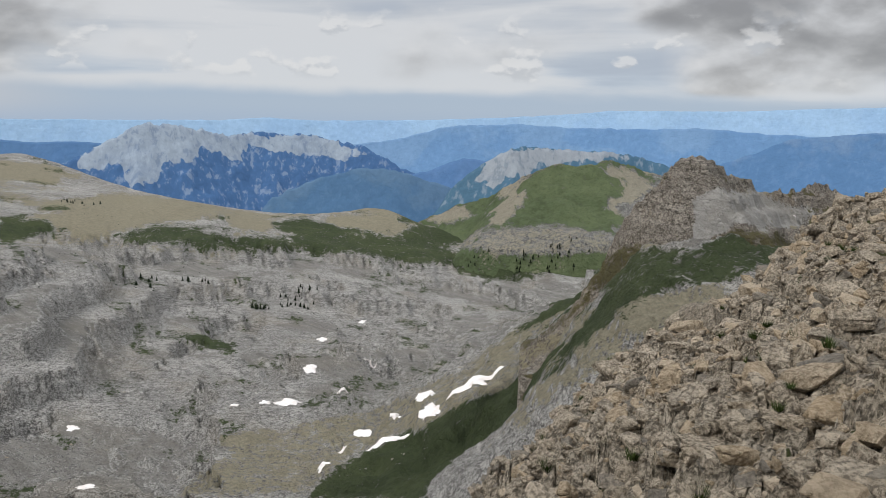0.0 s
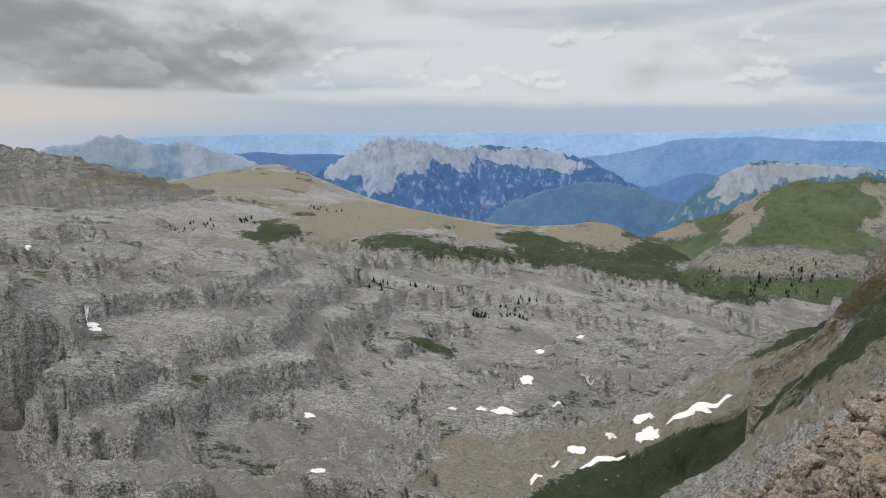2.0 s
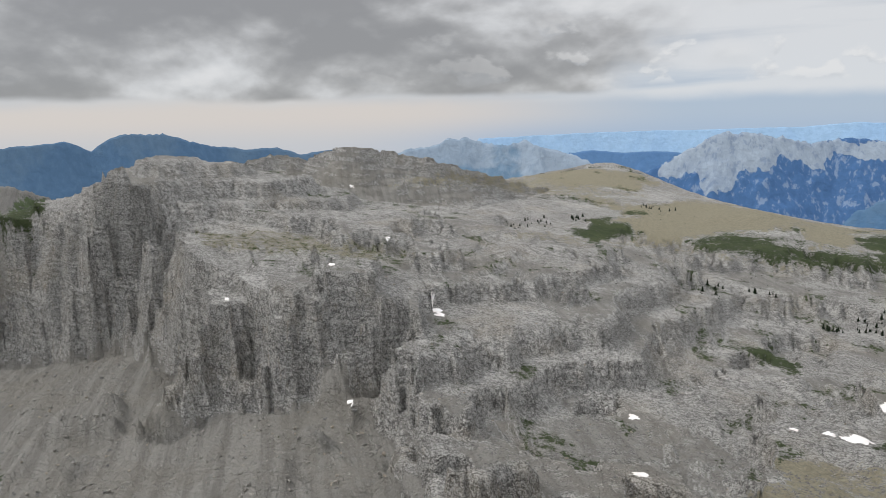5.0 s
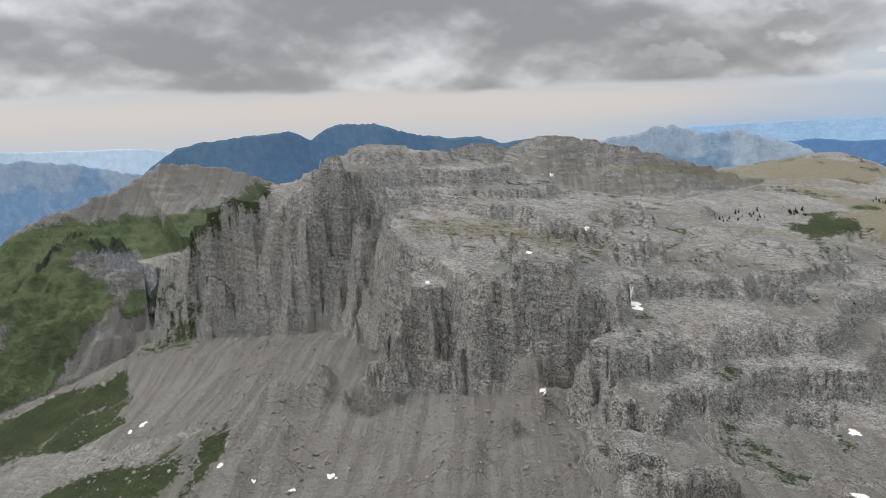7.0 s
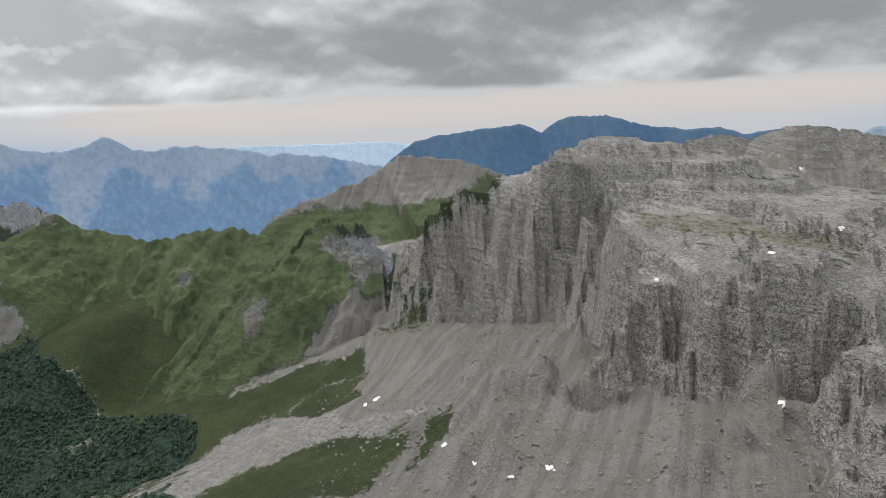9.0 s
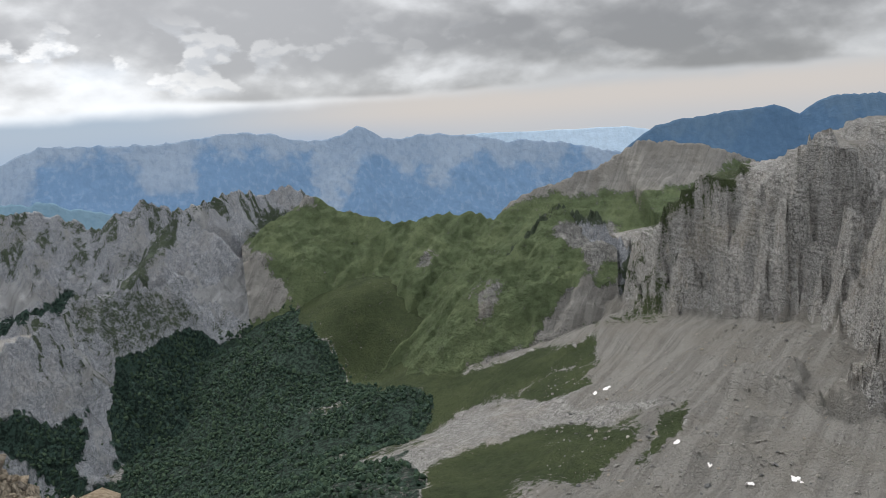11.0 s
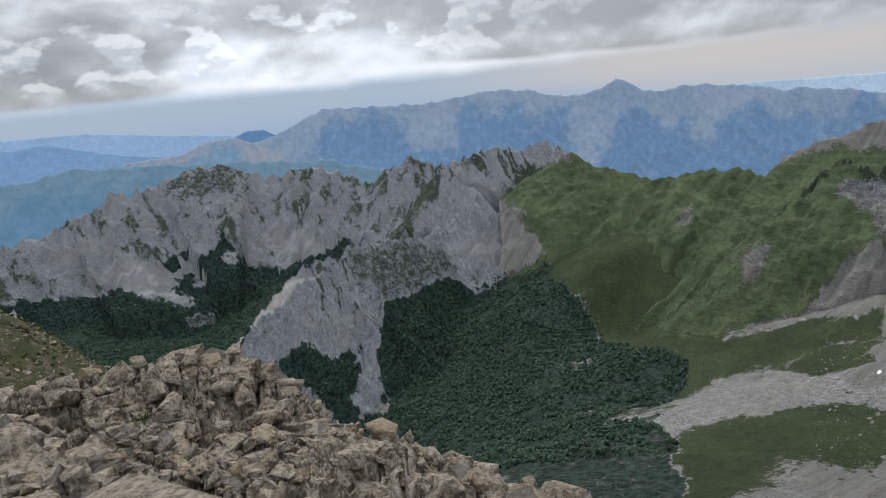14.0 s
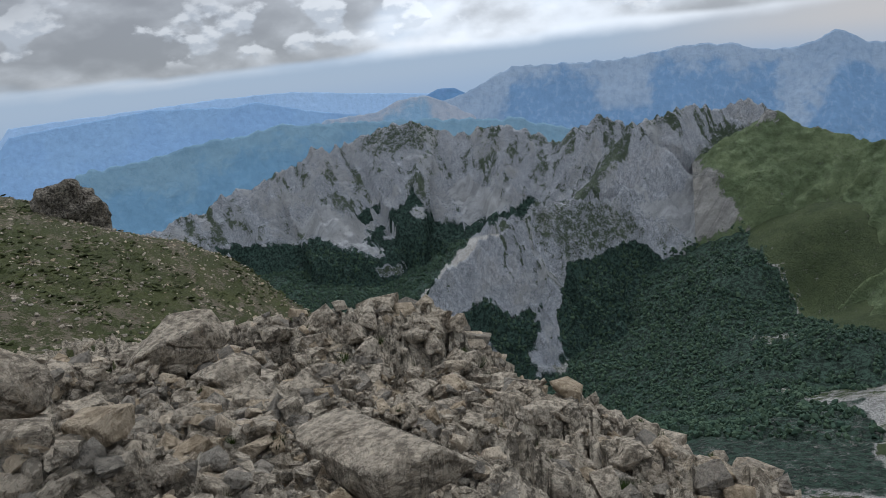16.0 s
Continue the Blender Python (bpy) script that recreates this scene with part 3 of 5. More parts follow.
OUTCROP_SPOTS = [
    (136.6, -15.88, 11), (133.1, -16.11, 11), (131.1, -16.7, 11.5), (127.8, -17.11, 11.5), (125.8, -18.08, 11), (122.7, -20.45, 10.5),
    (120.8, -22.52, 10), (117.9, -24.65, 10), (114.5, -27.19, 9.5), (110.2, -29.1, 9), (103.0, -30.84, 8.5), (133.1, -28.87, 4.2),
    (156.4, -23.51, 3.2), (146.7, -26.24, 3.8), (153.3, -16.59, 9), (144.9, -17.99, 11), (154.0, -4.45, 95), (148.2, -7.96, 90), (143.2, -9.86, 88),
    (139.7, -12.16, 84), (137.2, -14.69, 80), (135.7, -15.92, 78), (142.8, -17.85, 50), (154.4, -13.97, 50), (133.8, -20.22, 9),
    (125.6, -25.91, 7.5), (155.0, -17.63, 7),
]
SNOW_A = [
    (9.9, -19.01, 19, 12), (5.4, -18.71, 21, 10), (-2.7, -19.65, 55, 15), (1.3, -20.99, 29, 12), (0.7, -22.19, 29, 19), (6.0, -23.57, 21, 15),
    (4.0, -23.98, 44, 10), (9.1, -16.77, 15, 6), (7.6, -20.4, 18, 7), (13.4, -21.15, 16, 6), (11.7, -21.08, 37, 12), (27.0, -21.54, 13, 9),
    (26.3, -25.41, 21, 7), (6.1, -15.52, 10, 4), (9.0, -25.53, 19, 9), (7.6, -24.88, 13, 6), (15.7, -21.2, 12, 4), (3.5, -22.34, 16, 6),
    (-24.7, -5.58, 10, 4), (-24.7, -6.62, 9, 7),
]
SNOW_B = [
    (67.8, -10.82, 12, 12), (66.9, -10.47, 16, 7), (68.8, -12.53, 9, 10), (63.2, -13.37, 7, 10), (57.5, -12.49, 7, 7), (41.9, -14.12, 16, 9),
    (41.7, -14.48, 15, 6), (49.8, -10.46, 9, 4), (45.5, -8.69, 9, 4), (48.8, -20.58, 10, 12), (65.7, -26.04, 16, 10), (68.8, -26.65, 10, 7),
    (74.0, -24.32, 7, 9), (79.1, -20.71, 9, 6), (48.0, -4.8, 6, 6), (26.9, -21.59, 13, 7), (71.6, -25.72, 7, 9), (80.0, -21.05, 6, 6),
]


# ---------------------------------------------------------------- sheets of land
def sheet(name, height, cover, bearings, r0, r1, rows, material, steep=1.6, parent=None, split=None):
    """A sheet of land on rings round the summit; rings gather where the land is steep. height(x, y) gives z, cover(x, y, z, slope) the mask."""
    bearings = np.asarray(bearings)
    rr = np.exp(np.linspace(math.log(r0), math.log(r1), 700))
    some = bearings[:: max(1, len(bearings) // 260)]
    a, r = np.meshgrid(np.radians(some), rr, indexing="ij")
    z = height(-r * np.sin(a), r * np.cos(a))
    w = np.sqrt(np.diff(r, axis=1) ** 2 + (steep * np.diff(z, axis=1)) ** 2) / r[:, 1:]
    w = np.minimum(w, np.percentile(w, 98)) + 0.15 * w.mean()
    pad = np.pad(w, ((6, 6), (0, 0)), mode="edge")
    w = sum(pad[k:k + len(some)] for k in range(13)) / 13
    cum = np.concatenate([np.zeros((len(some), 1)), np.cumsum(w, 1)], 1)
    cum /= cum[:, -1:]
    u = np.linspace(0, 1, rows)
    picked = np.array([np.interp(u, c, rr) for c in cum])
    rad = np.empty((len(bearings), rows))
    for k in range(rows):
        rad[:, k] = np.interp(bearings, some, picked[:, k])
    a = np.repeat(np.radians(bearings)[:, None], rows, 1)
    x, y = -rad * np.sin(a), rad * np.cos(a)
    z = height(x, y)
    p = np.stack([x, y, z], -1)
    du, dv = np.gradient(p, axis=0), np.gradient(p, axis=1)
    nor = np.cross(du, dv)
    nor /= np.linalg.norm(nor, axis=-1, keepdims=True) + 1e-9
    mask = cover(x, y, z, np.abs(nor[..., 2]))
    if split:
        return split_mesh(p, mask, split(x, y, mask), material)
    return grid_mesh(name, p, mask, material, parent)


def split_mesh(p, mask, kinds, material):
    """Cuts one sheet into several objects along the edges between kinds of ground."""
    m, k = p.shape[:2]
    idx = np.arange(m * k).reshape(m, k)
    quads = np.stack([idx[:-1, :-1], idx[:-1, 1:], idx[1:, 1:], idx[1:, :-1]], -1).reshape(-1, 4)
    kind = kinds[:-1, :-1].reshape(-1)
    # one set of normals over all pieces keeps the joins unseen
    nor = np.cross(np.gradient(p, axis=0), np.gradient(p, axis=1)).reshape(-1, 3)
    nor /= np.linalg.norm(nor, axis=1, keepdims=True) + 1e-12
    nor *= np.sign(nor[:, 2:3] + 1e-9)
    made = []
    for which in range(int(kinds.max()) + 1):
        q = quads[kind == which]
        used, inv = np.unique(q.reshape(-1), return_inverse=True)
        ob = raw_mesh("land", p.reshape(-1, 3)[used], inv.reshape(-1, 4), mask.reshape(-1, 4)[used], material)
        if len(used):
            ob.data.normals_split_custom_set_from_vertices(nor[used])
        made.append(ob)
    return made


def raw_mesh(name, verts, quads, mask, material):
    me = bpy.data.meshes.new(name)
    me.vertices.add(len(verts))
    me.vertices.foreach_set("co", verts.reshape(-1).astype(np.float32))
    me.loops.add(quads.size)
    me.polygons.add(len(quads))
    me.polygons.foreach_set("loop_start", np.arange(0, quads.size, quads.shape[1], dtype=np.int32))
    me.loops.foreach_set("vertex_index", quads.reshape(-1).astype(np.int32))
    me.update(calc_edges=True)
    me.polygons.foreach_set("use_smooth", np.ones(len(quads), bool))
    if mask is not None:
        at = me.attributes.new("cover", "FLOAT_COLOR", "POINT")
        at.data.foreach_set("color", np.clip(mask, -1, 2).reshape(-1).astype(np.float32))
    me.materials.append(material)
    return new(name, me)


def grid_mesh(name, p, mask, material, parent=None):
    m, k = p.shape[:2]
    idx = np.arange(m * k).reshape(m, k)
    quads = np.stack([idx[:-1, :-1], idx[:-1, 1:], idx[1:, 1:], idx[1:, :-1]], -1).reshape(-1, 4)
    ob = raw_mesh(name, p.reshape(-1, 3), quads, mask.reshape(-1, 4), material)
    ob.parent = parent
    return ob


def masks(x, grass=0.0, tan=0.0, scree=0.0, wood=0.0):
    return np.stack([np.broadcast_to(v, x.shape) for v in (grass, tan, scree, wood)], -1).astype(float)


# Kinds of ground, each within an outline of bearings and elevations sighted from the summit.
REGIONS = []
KINDS = {"rock": (0.0, 0.0, 0.0, 0.0), "turf": (1.0, 0.0, 0.0, 0.0), "tan": (0.0, 1.0, 0.0, 0.0), "scree": (0.0, 0.0, 1.0, 0.0), "wood": (0.0, 0.0, 0.0, 1.0), "dark": (0.4, 0.62, 0.0, 0.0)}


def region(kind, strength, *outline):
    REGIONS.append((KINDS[kind], strength, outline))


# the green basin and its woods
region("turf", 0.92, (103.9, -6.06), (100.3, -6.15), (97.4, -6.8), (89.2, -7.75), (82.1, -7.48), (81.4, -9.68), (80.7, -10.87), (83.8, -16.01), (85.5, -17.61), (93.9, -19.11), (98.3, -19.33), (101.1, -15.81), (102.6, -12.74), (103.6, -10.11), (105.2, -8.27))
region("wood", 1, (116.4, -17.01), (115.3, -15.11), (112.7, -14.22), (110.1, -13.7), (106.8, -15.52), (105.9, -15.4), (103.7, -14.97), (101.1, -16.23), (99.7, -17.79), (98.8, -19.51), (101.5, -20.56), (103.0, -21.68), (107.5, -22.27), (112.1, -23.71), (114.3, -26.98), (117.6, -25.57), (119.4, -23.49), (116.0, -23.12), (115.9, -20.75))
region("wood", 1, (114.3, -26.98), (112.2, -24.1), (107.6, -23.07), (101.6, -21.78), (98.4, -20.96), (94.0, -20.74), (93.4, -21.76), (96.0, -23.29), (100.0, -23.9), (102.3, -24.55), (98.8, -24.97), (94.3, -24.92), (93.9, -25.52), (97.6, -27.36), (100.0, -28.48))
region("wood", 0.95, (114.9, -23.92), (111.8, -22.43), (103.4, -20.94), (99.6, -20.1), (98.9, -22.35), (102.3, -24.38), (103.6, -26.33), (107.8, -27.59), (108.7, -28.74), (113.9, -27.55))
region("wood", 0.62, (108.7, -28.74), (103.6, -26.33), (98.9, -25.33), (93.6, -23.81), (93.5, -30.5), (99.8, -31.26), (104.6, -30.11))
region("turf", 0.95, (102.2, -20.72), (99.7, -20.52), (99.1, -21.0), (101.1, -21.28))
region("wood", 1, (105.6, -21.46), (104.6, -14.47), (102.6, -14.67), (101.0, -15.54), (99.8, -17.28), (99.6, -18.45), (100.8, -19.69), (102.3, -20.46), (104.1, -20.76))
region("wood", 1, (105.8, -22.88), (103.6, -21.8), (100.6, -21.03), (98.4, -20.58), (93.7, -20.36), (94.3, -22.11), (95.3, -23.82), (98.8, -23.84), (101.8, -23.94))
# the bowl behind the buttress
region("wood", 1, (133.7, -12.14), (131.5, -12.64), (128.8, -13.2), (125.7, -12.23), (123.4, -12.03), (121.3, -11.35), (118.8, -10.49), (118.0, -10.0), (117.2, -10.71), (121.0, -11.81), (123.1, -12.68), (125.3, -14.67), (126.8, -17.1), (129.5, -17.64), (134.5, -16.39))
region("wood", 1, (141.4, -10.53), (135.7, -10.87), (132.5, -12.0), (129.2, -13.31), (127.3, -11.87), (123.8, -11.87), (119.3, -10.87), (118.1, -11.2), (121.2, -11.74), (124.0, -13.97), (126.5, -16.22), (127.2, -17.83), (135.0, -16.67), (138.7, -13.51))
region("turf", 0.85, (130.3, -13.95), (127.7, -13.53), (127.3, -14.27), (129.7, -14.62))
region("scree", 0.9, (123.6, -8.59), (122.0, -7.62), (120.7, -9.42), (119.2, -10.04), (122.9, -11.7), (123.5, -10.21))
region("turf", 0.62, (130.3, -5.27), (127.9, -3.5), (124.8, -3.88), (124.3, -5.32), (127.6, -5.66))
region("scree", 0.85, (134.7, -9.97), (132.0, -9.1), (129.9, -11.94), (129.2, -13.1), (132.5, -12.0))
# the buttress: pale slabs, ribs, turf between and a bowl of scree
region("turf", 0.6, (117.7, -11.06), (112.3, -10.71), (109.9, -12.04), (109.1, -12.96), (112.7, -14.22), (115.3, -15.11), (116.4, -13.72), (117.6, -13.55))
region("wood", 0.72, (123.9, -18.1), (121.3, -16.61), (119.9, -18.45), (118.2, -17.55), (118.4, -20.92), (119.4, -23.11), (121.3, -21.77), (123.0, -19.86))
region("rock", 1, (126.8, -17.1), (125.4, -15.05), (122.7, -12.74), (121.2, -11.78), (118.9, -11.1), (117.8, -11.67), (117.6, -13.55), (119.1, -15.76), (119.9, -18.06), (121.2, -16.22), (122.5, -16.78), (124.3, -18.21), (126.2, -18.01))
region("rock", 0.62, (119.4, -23.11), (118.4, -20.92), (117.7, -18.84), (118.0, -16.75), (116.8, -13.66), (116.2, -15.4), (116.6, -18.61), (116.3, -20.68), (115.9, -23.14), (118.1, -23.15))
region("rock", 1, (115.5, -10.11), (111.7, -9.31), (108.5, -7.53), (106.1, -4.39), (101.4, -4.38), (100.3, -5.73), (104.1, -6.04), (106.0, -7.77), (108.7, -8.79), (110.5, -10.28), (113.1, -10.82))
region("rock", 1, (111.0, -10.65), (108.2, -8.83), (106.0, -8.19), (104.0, -9.65), (105.4, -9.95), (108.0, -10.55), (108.9, -11.29))
region("scree", 0.97, (110.2, -11.37), (108.2, -12.22), (107.0, -13.19), (105.7, -13.94), (103.5, -13.51), (102.7, -11.88), (103.3, -10.99), (104.7, -10.01), (105.3, -9.11), (106.7, -10.25), (108.5, -10.92))
# bare spots and fans of the green ridge
region("rock", 0.7, (89.1, -15.56), (88.6, -13.52), (87.3, -12.33), (86.6, -13.98), (88.3, -15.78))
region("rock", 0.7, (93.3, -11.47), (92.5, -9.84), (91.3, -10.32), (91.8, -11.34))
region("scree", 0.85, (84.7, -16.87), (81.9, -14.02), (80.5, -12.03), (79.7, -13.35), (77.6, -13.07), (77.3, -15.19), (79.9, -16.26), (83.5, -17.2))
region("rock", 0.9, (82.2, -9.39), (81.9, -7.33), (80.2, -8.27), (79.0, -7.93), (77.4, -10.13), (77.5, -11.39), (79.7, -12.51), (80.9, -11.17))
# the valley floor below the apron
region("turf", 1, (93.2, -19.78), (89.1, -19.0), (83.5, -18.02), (79.5, -16.5), (80.1, -18.52), (83.2, -19.27), (86.3, -20.75), (89.3, -21.54), (92.7, -21.81))
region("scree", 1, (82.1, -27.38), (76.5, -23.85), (73.2, -21.28), (77.7, -22.37), (80.3, -21.16), (79.6, -17.94), (77.8, -16.2), (72.9, -16.25), (67.7, -16.41), (66.0, -15.19), (63.9, -18.49), (60.9, -20.86), (58.4, -21.56), (55.9, -23.35), (51.9, -23.77), (51.8, -27.15))
region("scree", 0.38, (95.9, -25.27), (93.3, -23.44), (90.7, -22.13), (88.1, -21.91), (85.9, -21.31), (81.2, -21.81), (75.9, -21.27), (73.2, -21.0), (75.0, -22.13), (77.8, -23.17), (84.0, -23.41), (88.8, -24.54), (91.0, -24.97), (93.5, -25.73))
region("turf", 0.97, (91.5, -26.09), (89.3, -24.86), (84.0, -23.68), (78.7, -23.38), (76.7, -23.24), (77.9, -24.75), (80.3, -26.71), (81.9, -27.4))
region("turf", 0.92, (86.1, -21.17), (83.7, -19.63), (80.1, -19.06), (80.6, -20.12), (82.5, -21.05), (84.5, -21.64))
region("turf", 0.92, (76.8, -26.0), (75.8, -23.49), (73.2, -21.28), (73.0, -22.62), (74.3, -24.37), (75.9, -25.86))
region("scree", 0.72, (90.3, -18.84), (86.9, -17.66), (81.7, -16.62), (79.9, -16.26), (80.0, -17.0), (84.4, -17.85), (88.7, -19.05))
# the far scarp
region("scree", 0.95, (78.2, -6.37), (77.3, -4.24), (76.6, -3.36), (74.1, -3.98), (69.9, -4.16), (69.5, -4.6), (72.5, -6.15), (75.9, -6.49))
region("turf", 0.85, (87.6, -7.32), (82.6, -6.44), (78.2, -6.37), (75.9, -6.49), (72.5, -6.15), (69.5, -4.6), (68.7, -5.47), (71.2, -6.63), (74.3, -9.02), (81.1, -8.63), (85.3, -8.33))
# the plateau: a band of dark scree, brown turf and green hollows
region("dark", 0.9, (59.2, -7.32), (54.9, -7.85), (52.1, -8.39), (46.5, -9.26), (41.3, -10.07), (44.2, -10.17), (52.6, -9.34), (59.3, -8.31))
region("dark", 0.9, (59.8, -7.68), (53.0, -8.47), (48.7, -8.79), (43.4, -9.72), (45.4, -10.06), (53.4, -9.43), (58.5, -8.73))
region("turf", 0.9, (32.9, -8.53), (30.8, -7.81), (28.7, -7.51), (26.3, -8.33), (28.2, -8.77), (30.8, -8.87))
region("tan", 0.55, (39.2, -7.88), (32.5, -8.45), (19.8, -9.1), (12.4, -9.8), (15.5, -11.0), (24.0, -9.63), (34.6, -8.94))
region("tan", 0.55, (45.5, -4.49), (42.0, -3.8), (38.3, -3.62), (32.5, -4.87), (24.0, -5.64), (21.5, -6.31), (27.4, -5.98), (36.7, -5.41))
region("rock", 0.9, (42.4, -6.25), (35.0, -5.71), (28.3, -6.66), (29.1, -7.38), (32.5, -8.24), (36.7, -7.37))
region("turf", 0.97, (19.1, -16.14), (17.8, -16.07), (15.7, -17.16), (16.5, -17.66), (18.2, -17.12))
# pale dry meadows on the pass, turf round them
region("tan", 0.95, (28.7, -7.53), (26.0, -6.99), (23.5, -6.6), (20.6, -6.34), (18.3, -6.68), (16.3, -7.43), (16.8, -7.87), (19.9, -8.21), (22.9, -8.67), (25.0, -8.78), (27.1, -8.5))
region("tan", 0.95, (16.5, -7.79), (14.8, -7.53), (12.8, -8.03), (12.3, -8.45), (13.6, -9.22), (15.2, -8.91))
region("turf", 0.8, (23.6, -8.76), (19.9, -8.33), (16.0, -8.98), (12.0, -9.28), (9.5, -8.45), (7.0, -8.95), (3.6, -9.16), (1.1, -8.56), (-2.8, -9.09), (-5.0, -9.86), (0.1, -10.95), (2.7, -11.43), (6.2, -10.54), (12.0, -10.52), (18.0, -9.98), (21.8, -9.46))
region("turf", 0.95, (30.4, -7.75), (28.8, -7.79), (26.7, -8.48), (28.5, -8.77), (30.5, -9.03))
region("tan", 0.95, (8.9, -7.91), (7.9, -7.53), (6.2, -7.6), (4.1, -7.15), (2.1, -8.29), (2.3, -8.72), (4.0, -9.04), (6.2, -8.94), (8.3, -8.45))
region("rock", 0.85, (27.0, -4.9), (24.9, -4.95), (21.8, -5.4), (25.2, -6.35), (27.1, -6.2))
# the green hill and its bare ribs
region("turf", 0.95, (1.1, -7.93), (-3.5, -6.12), (-7.2, -3.9), (-11.7, -3.25), (-16.1, -4.36), (-13.2, -7.37), (-12.5, -9.06), (-5.0, -9.86), (0.2, -9.18))
region("tan", 0.95, (1.7, -7.82), (-0.2, -6.63), (-1.9, -6.84), (-2.8, -7.32), (-1.5, -7.65), (0.4, -8.08))
region("tan", 0.95, (-3.4, -8.1), (-4.0, -5.89), (-5.0, -4.73), (-6.3, -4.18), (-5.7, -5.62), (-5.1, -7.32), (-4.3, -8.2))
region("tan", 0.95, (-11.8, -3.57), (-13.3, -3.67), (-15.0, -4.41), (-14.7, -5.65), (-13.2, -7.29), (-12.3, -6.59), (-13.5, -5.3))
region("tan", 0.5, (-0.7, -10.0), (-3.2, -8.44), (-9.1, -7.99), (-12.6, -8.64), (-11.7, -9.73), (-5.0, -10.36))
# the near ramp
region("tan", 0.58, (20.6, -26.99), (16.4, -24.56), (10.9, -22.59), (6.1, -21.73), (-1.8, -18.78), (-5.3, -17.39), (-9.5, -14.65), (-11.2, -15.35), (-7.1, -18.11), (-5.4, -20.26), (-1.0, -22.07), (6.1, -24.91), (10.5, -27.46))
region("turf", 0.75, (-4.4, -17.35), (-7.0, -16.3), (-9.5, -14.65), (-11.8, -12.0), (-11.1, -13.91), (-7.0, -16.96))
region("turf", 0.95, (10.9, -27.89), (9.6, -26.74), (6.0, -25.31), (1.6, -23.74), (-1.1, -22.68), (-4.1, -20.82), (-6.0, -21.24), (-5.5, -22.28), (-2.4, -23.63), (-0.7, -25.67), (0.6, -28.1))
# the brown peak: dark rock, a pale face, olive ledges
region("turf", 0.72, (-10.9, -11.23), (-13.3, -9.42), (-18.8, -9.02), (-21.0, -7.46), (-23.9, -7.61), (-25.8, -8.4), (-21.3, -11.19), (-17.5, -12.36), (-11.0, -12.88))
region("rock", 1, (-13.1, -9.02), (-13.5, -6.53), (-16.8, -2.72), (-18.3, -2.19), (-20.1, -3.37), (-17.5, -5.49), (-17.5, -9.2), (-15.3, -8.88))
region("scree", 0.95, (-17.5, -9.41), (-17.4, -5.9), (-19.3, -4.91), (-22.2, -4.89), (-25.3, -5.84), (-24.6, -7.05), (-21.0, -7.34), (-19.2, -8.67))
# bare rock of the far massif and the grey mountain
region("scree", 1, (26.0, -4.04), (23.1, -1.87), (21.5, -1.0), (18.5, -1.29), (15.1, -1.86), (9.1, -1.67), (6.0, -3.0), (8.3, -3.54), (10.3, -3.33), (14.3, -2.86), (14.9, -3.83), (16.3, -3.36), (18.0, -2.86), (18.6, -3.85), (19.7, -3.98), (20.3, -4.84), (22.0, -5.61), (22.4, -5.22), (23.2, -3.78), (24.8, -4.54))
region("scree", 1, (-1.1, -5.01), (-3.4, -3.19), (-4.9, -2.32), (-7.1, -2.37), (-12.5, -2.2), (-13.4, -2.86), (-7.2, -3.57), (-5.6, -4.46), (-4.1, -5.42), (-3.5, -4.44), (-2.2, -4.98))


def by_sight(x, y, z, mask):
    """Lays the sighted kinds of ground over a mask, with wandering edges."""
    az, el = np.degrees(np.arctan2(-x, y)), np.degrees(np.arctan2(z, np.hypot(x, y)))
    az, el = az + fbm(x, y, 70, 5, 121, 0.7) * 1.6, el + fbm(x, y, 60, 5, 123, 0.7) * 0.7
    for kind, strength, outline in REGIONS:
        a0, a1 = min(p[0] for p in outline) - 0.6, max(p[0] for p in outline) + 0.6
        e0, e1 = min(p[1] for p in outline) - 0.6, max(p[1] for p in outline) + 0.6
        near = (az > a0) & (az < a1) & (el > e0) & (el < e1)
        if not near.any():
            continue
        u, v = az[near], el[near]
        line = [(p[0], p[1], 0.0) for p in outline]
        d, _, _, _ = along(u, v, line + line[:1])
        w = smooth(-0.45, 0.45, np.where(inside(u, v, line), d, -d))[:, None]
        fade = w if any(kind) else w * strength
        mask[near] = mask[near] * (1 - fade) + np.array(kind) * strength * w
    return mask


FINE = 0.165
ALL_ROUND = np.concatenate([np.arange(-38, 162, FINE), np.arange(162, 322.1, 2.0)])

rim = [spot(30, -30, 100), spot(36, -30, 520)] + [spot(*p) for p in RIM] + [spot(80, -9, 2600), spot(82, -7, 5400)]
behind = [(-1500 * math.sin(radians(a)), 1500 * math.cos(radians(a)), -500.0) for a in range(170, 325, 20)]
rings = [spot(a, -45, 300) for a in (-10, 20, 45, 70, 95, 120)]
far_low = [spot(a, -9.5, 4900) for a in range(-40, 165, 15)] + [spot(a, -9.5, 3400) for a in (0, 10, 20, -15, -30)]
plateau_land = Surface([spot(*p) for p in KARST + RAMP + PLATEAU] + behind + rings + far_low + [spot(-25, -12, 1000), spot(-35, -15, 900), spot(-20, -10, 1900), spot(-33, -11, 2000)], 70.0)
valley_land = Surface([spot(*p) for p in VALLEY] + behind + rings + far_low + [spot(145, -22, 1500), spot(135, -26, 1500), spot(155, -20, 2000)], 60.0)


def body_of_summit(x, y):
    """The steep flanks of the mountain that the camera stands on."""
    r = np.hypot(x, y)
    az = np.degrees(np.arctan2(-x, y))
    k = 0.85 - 0.42 * smooth(-2, -24, az) - 0.4 * smooth(130, 165, np.abs(az))
    return -3.0 - k * r


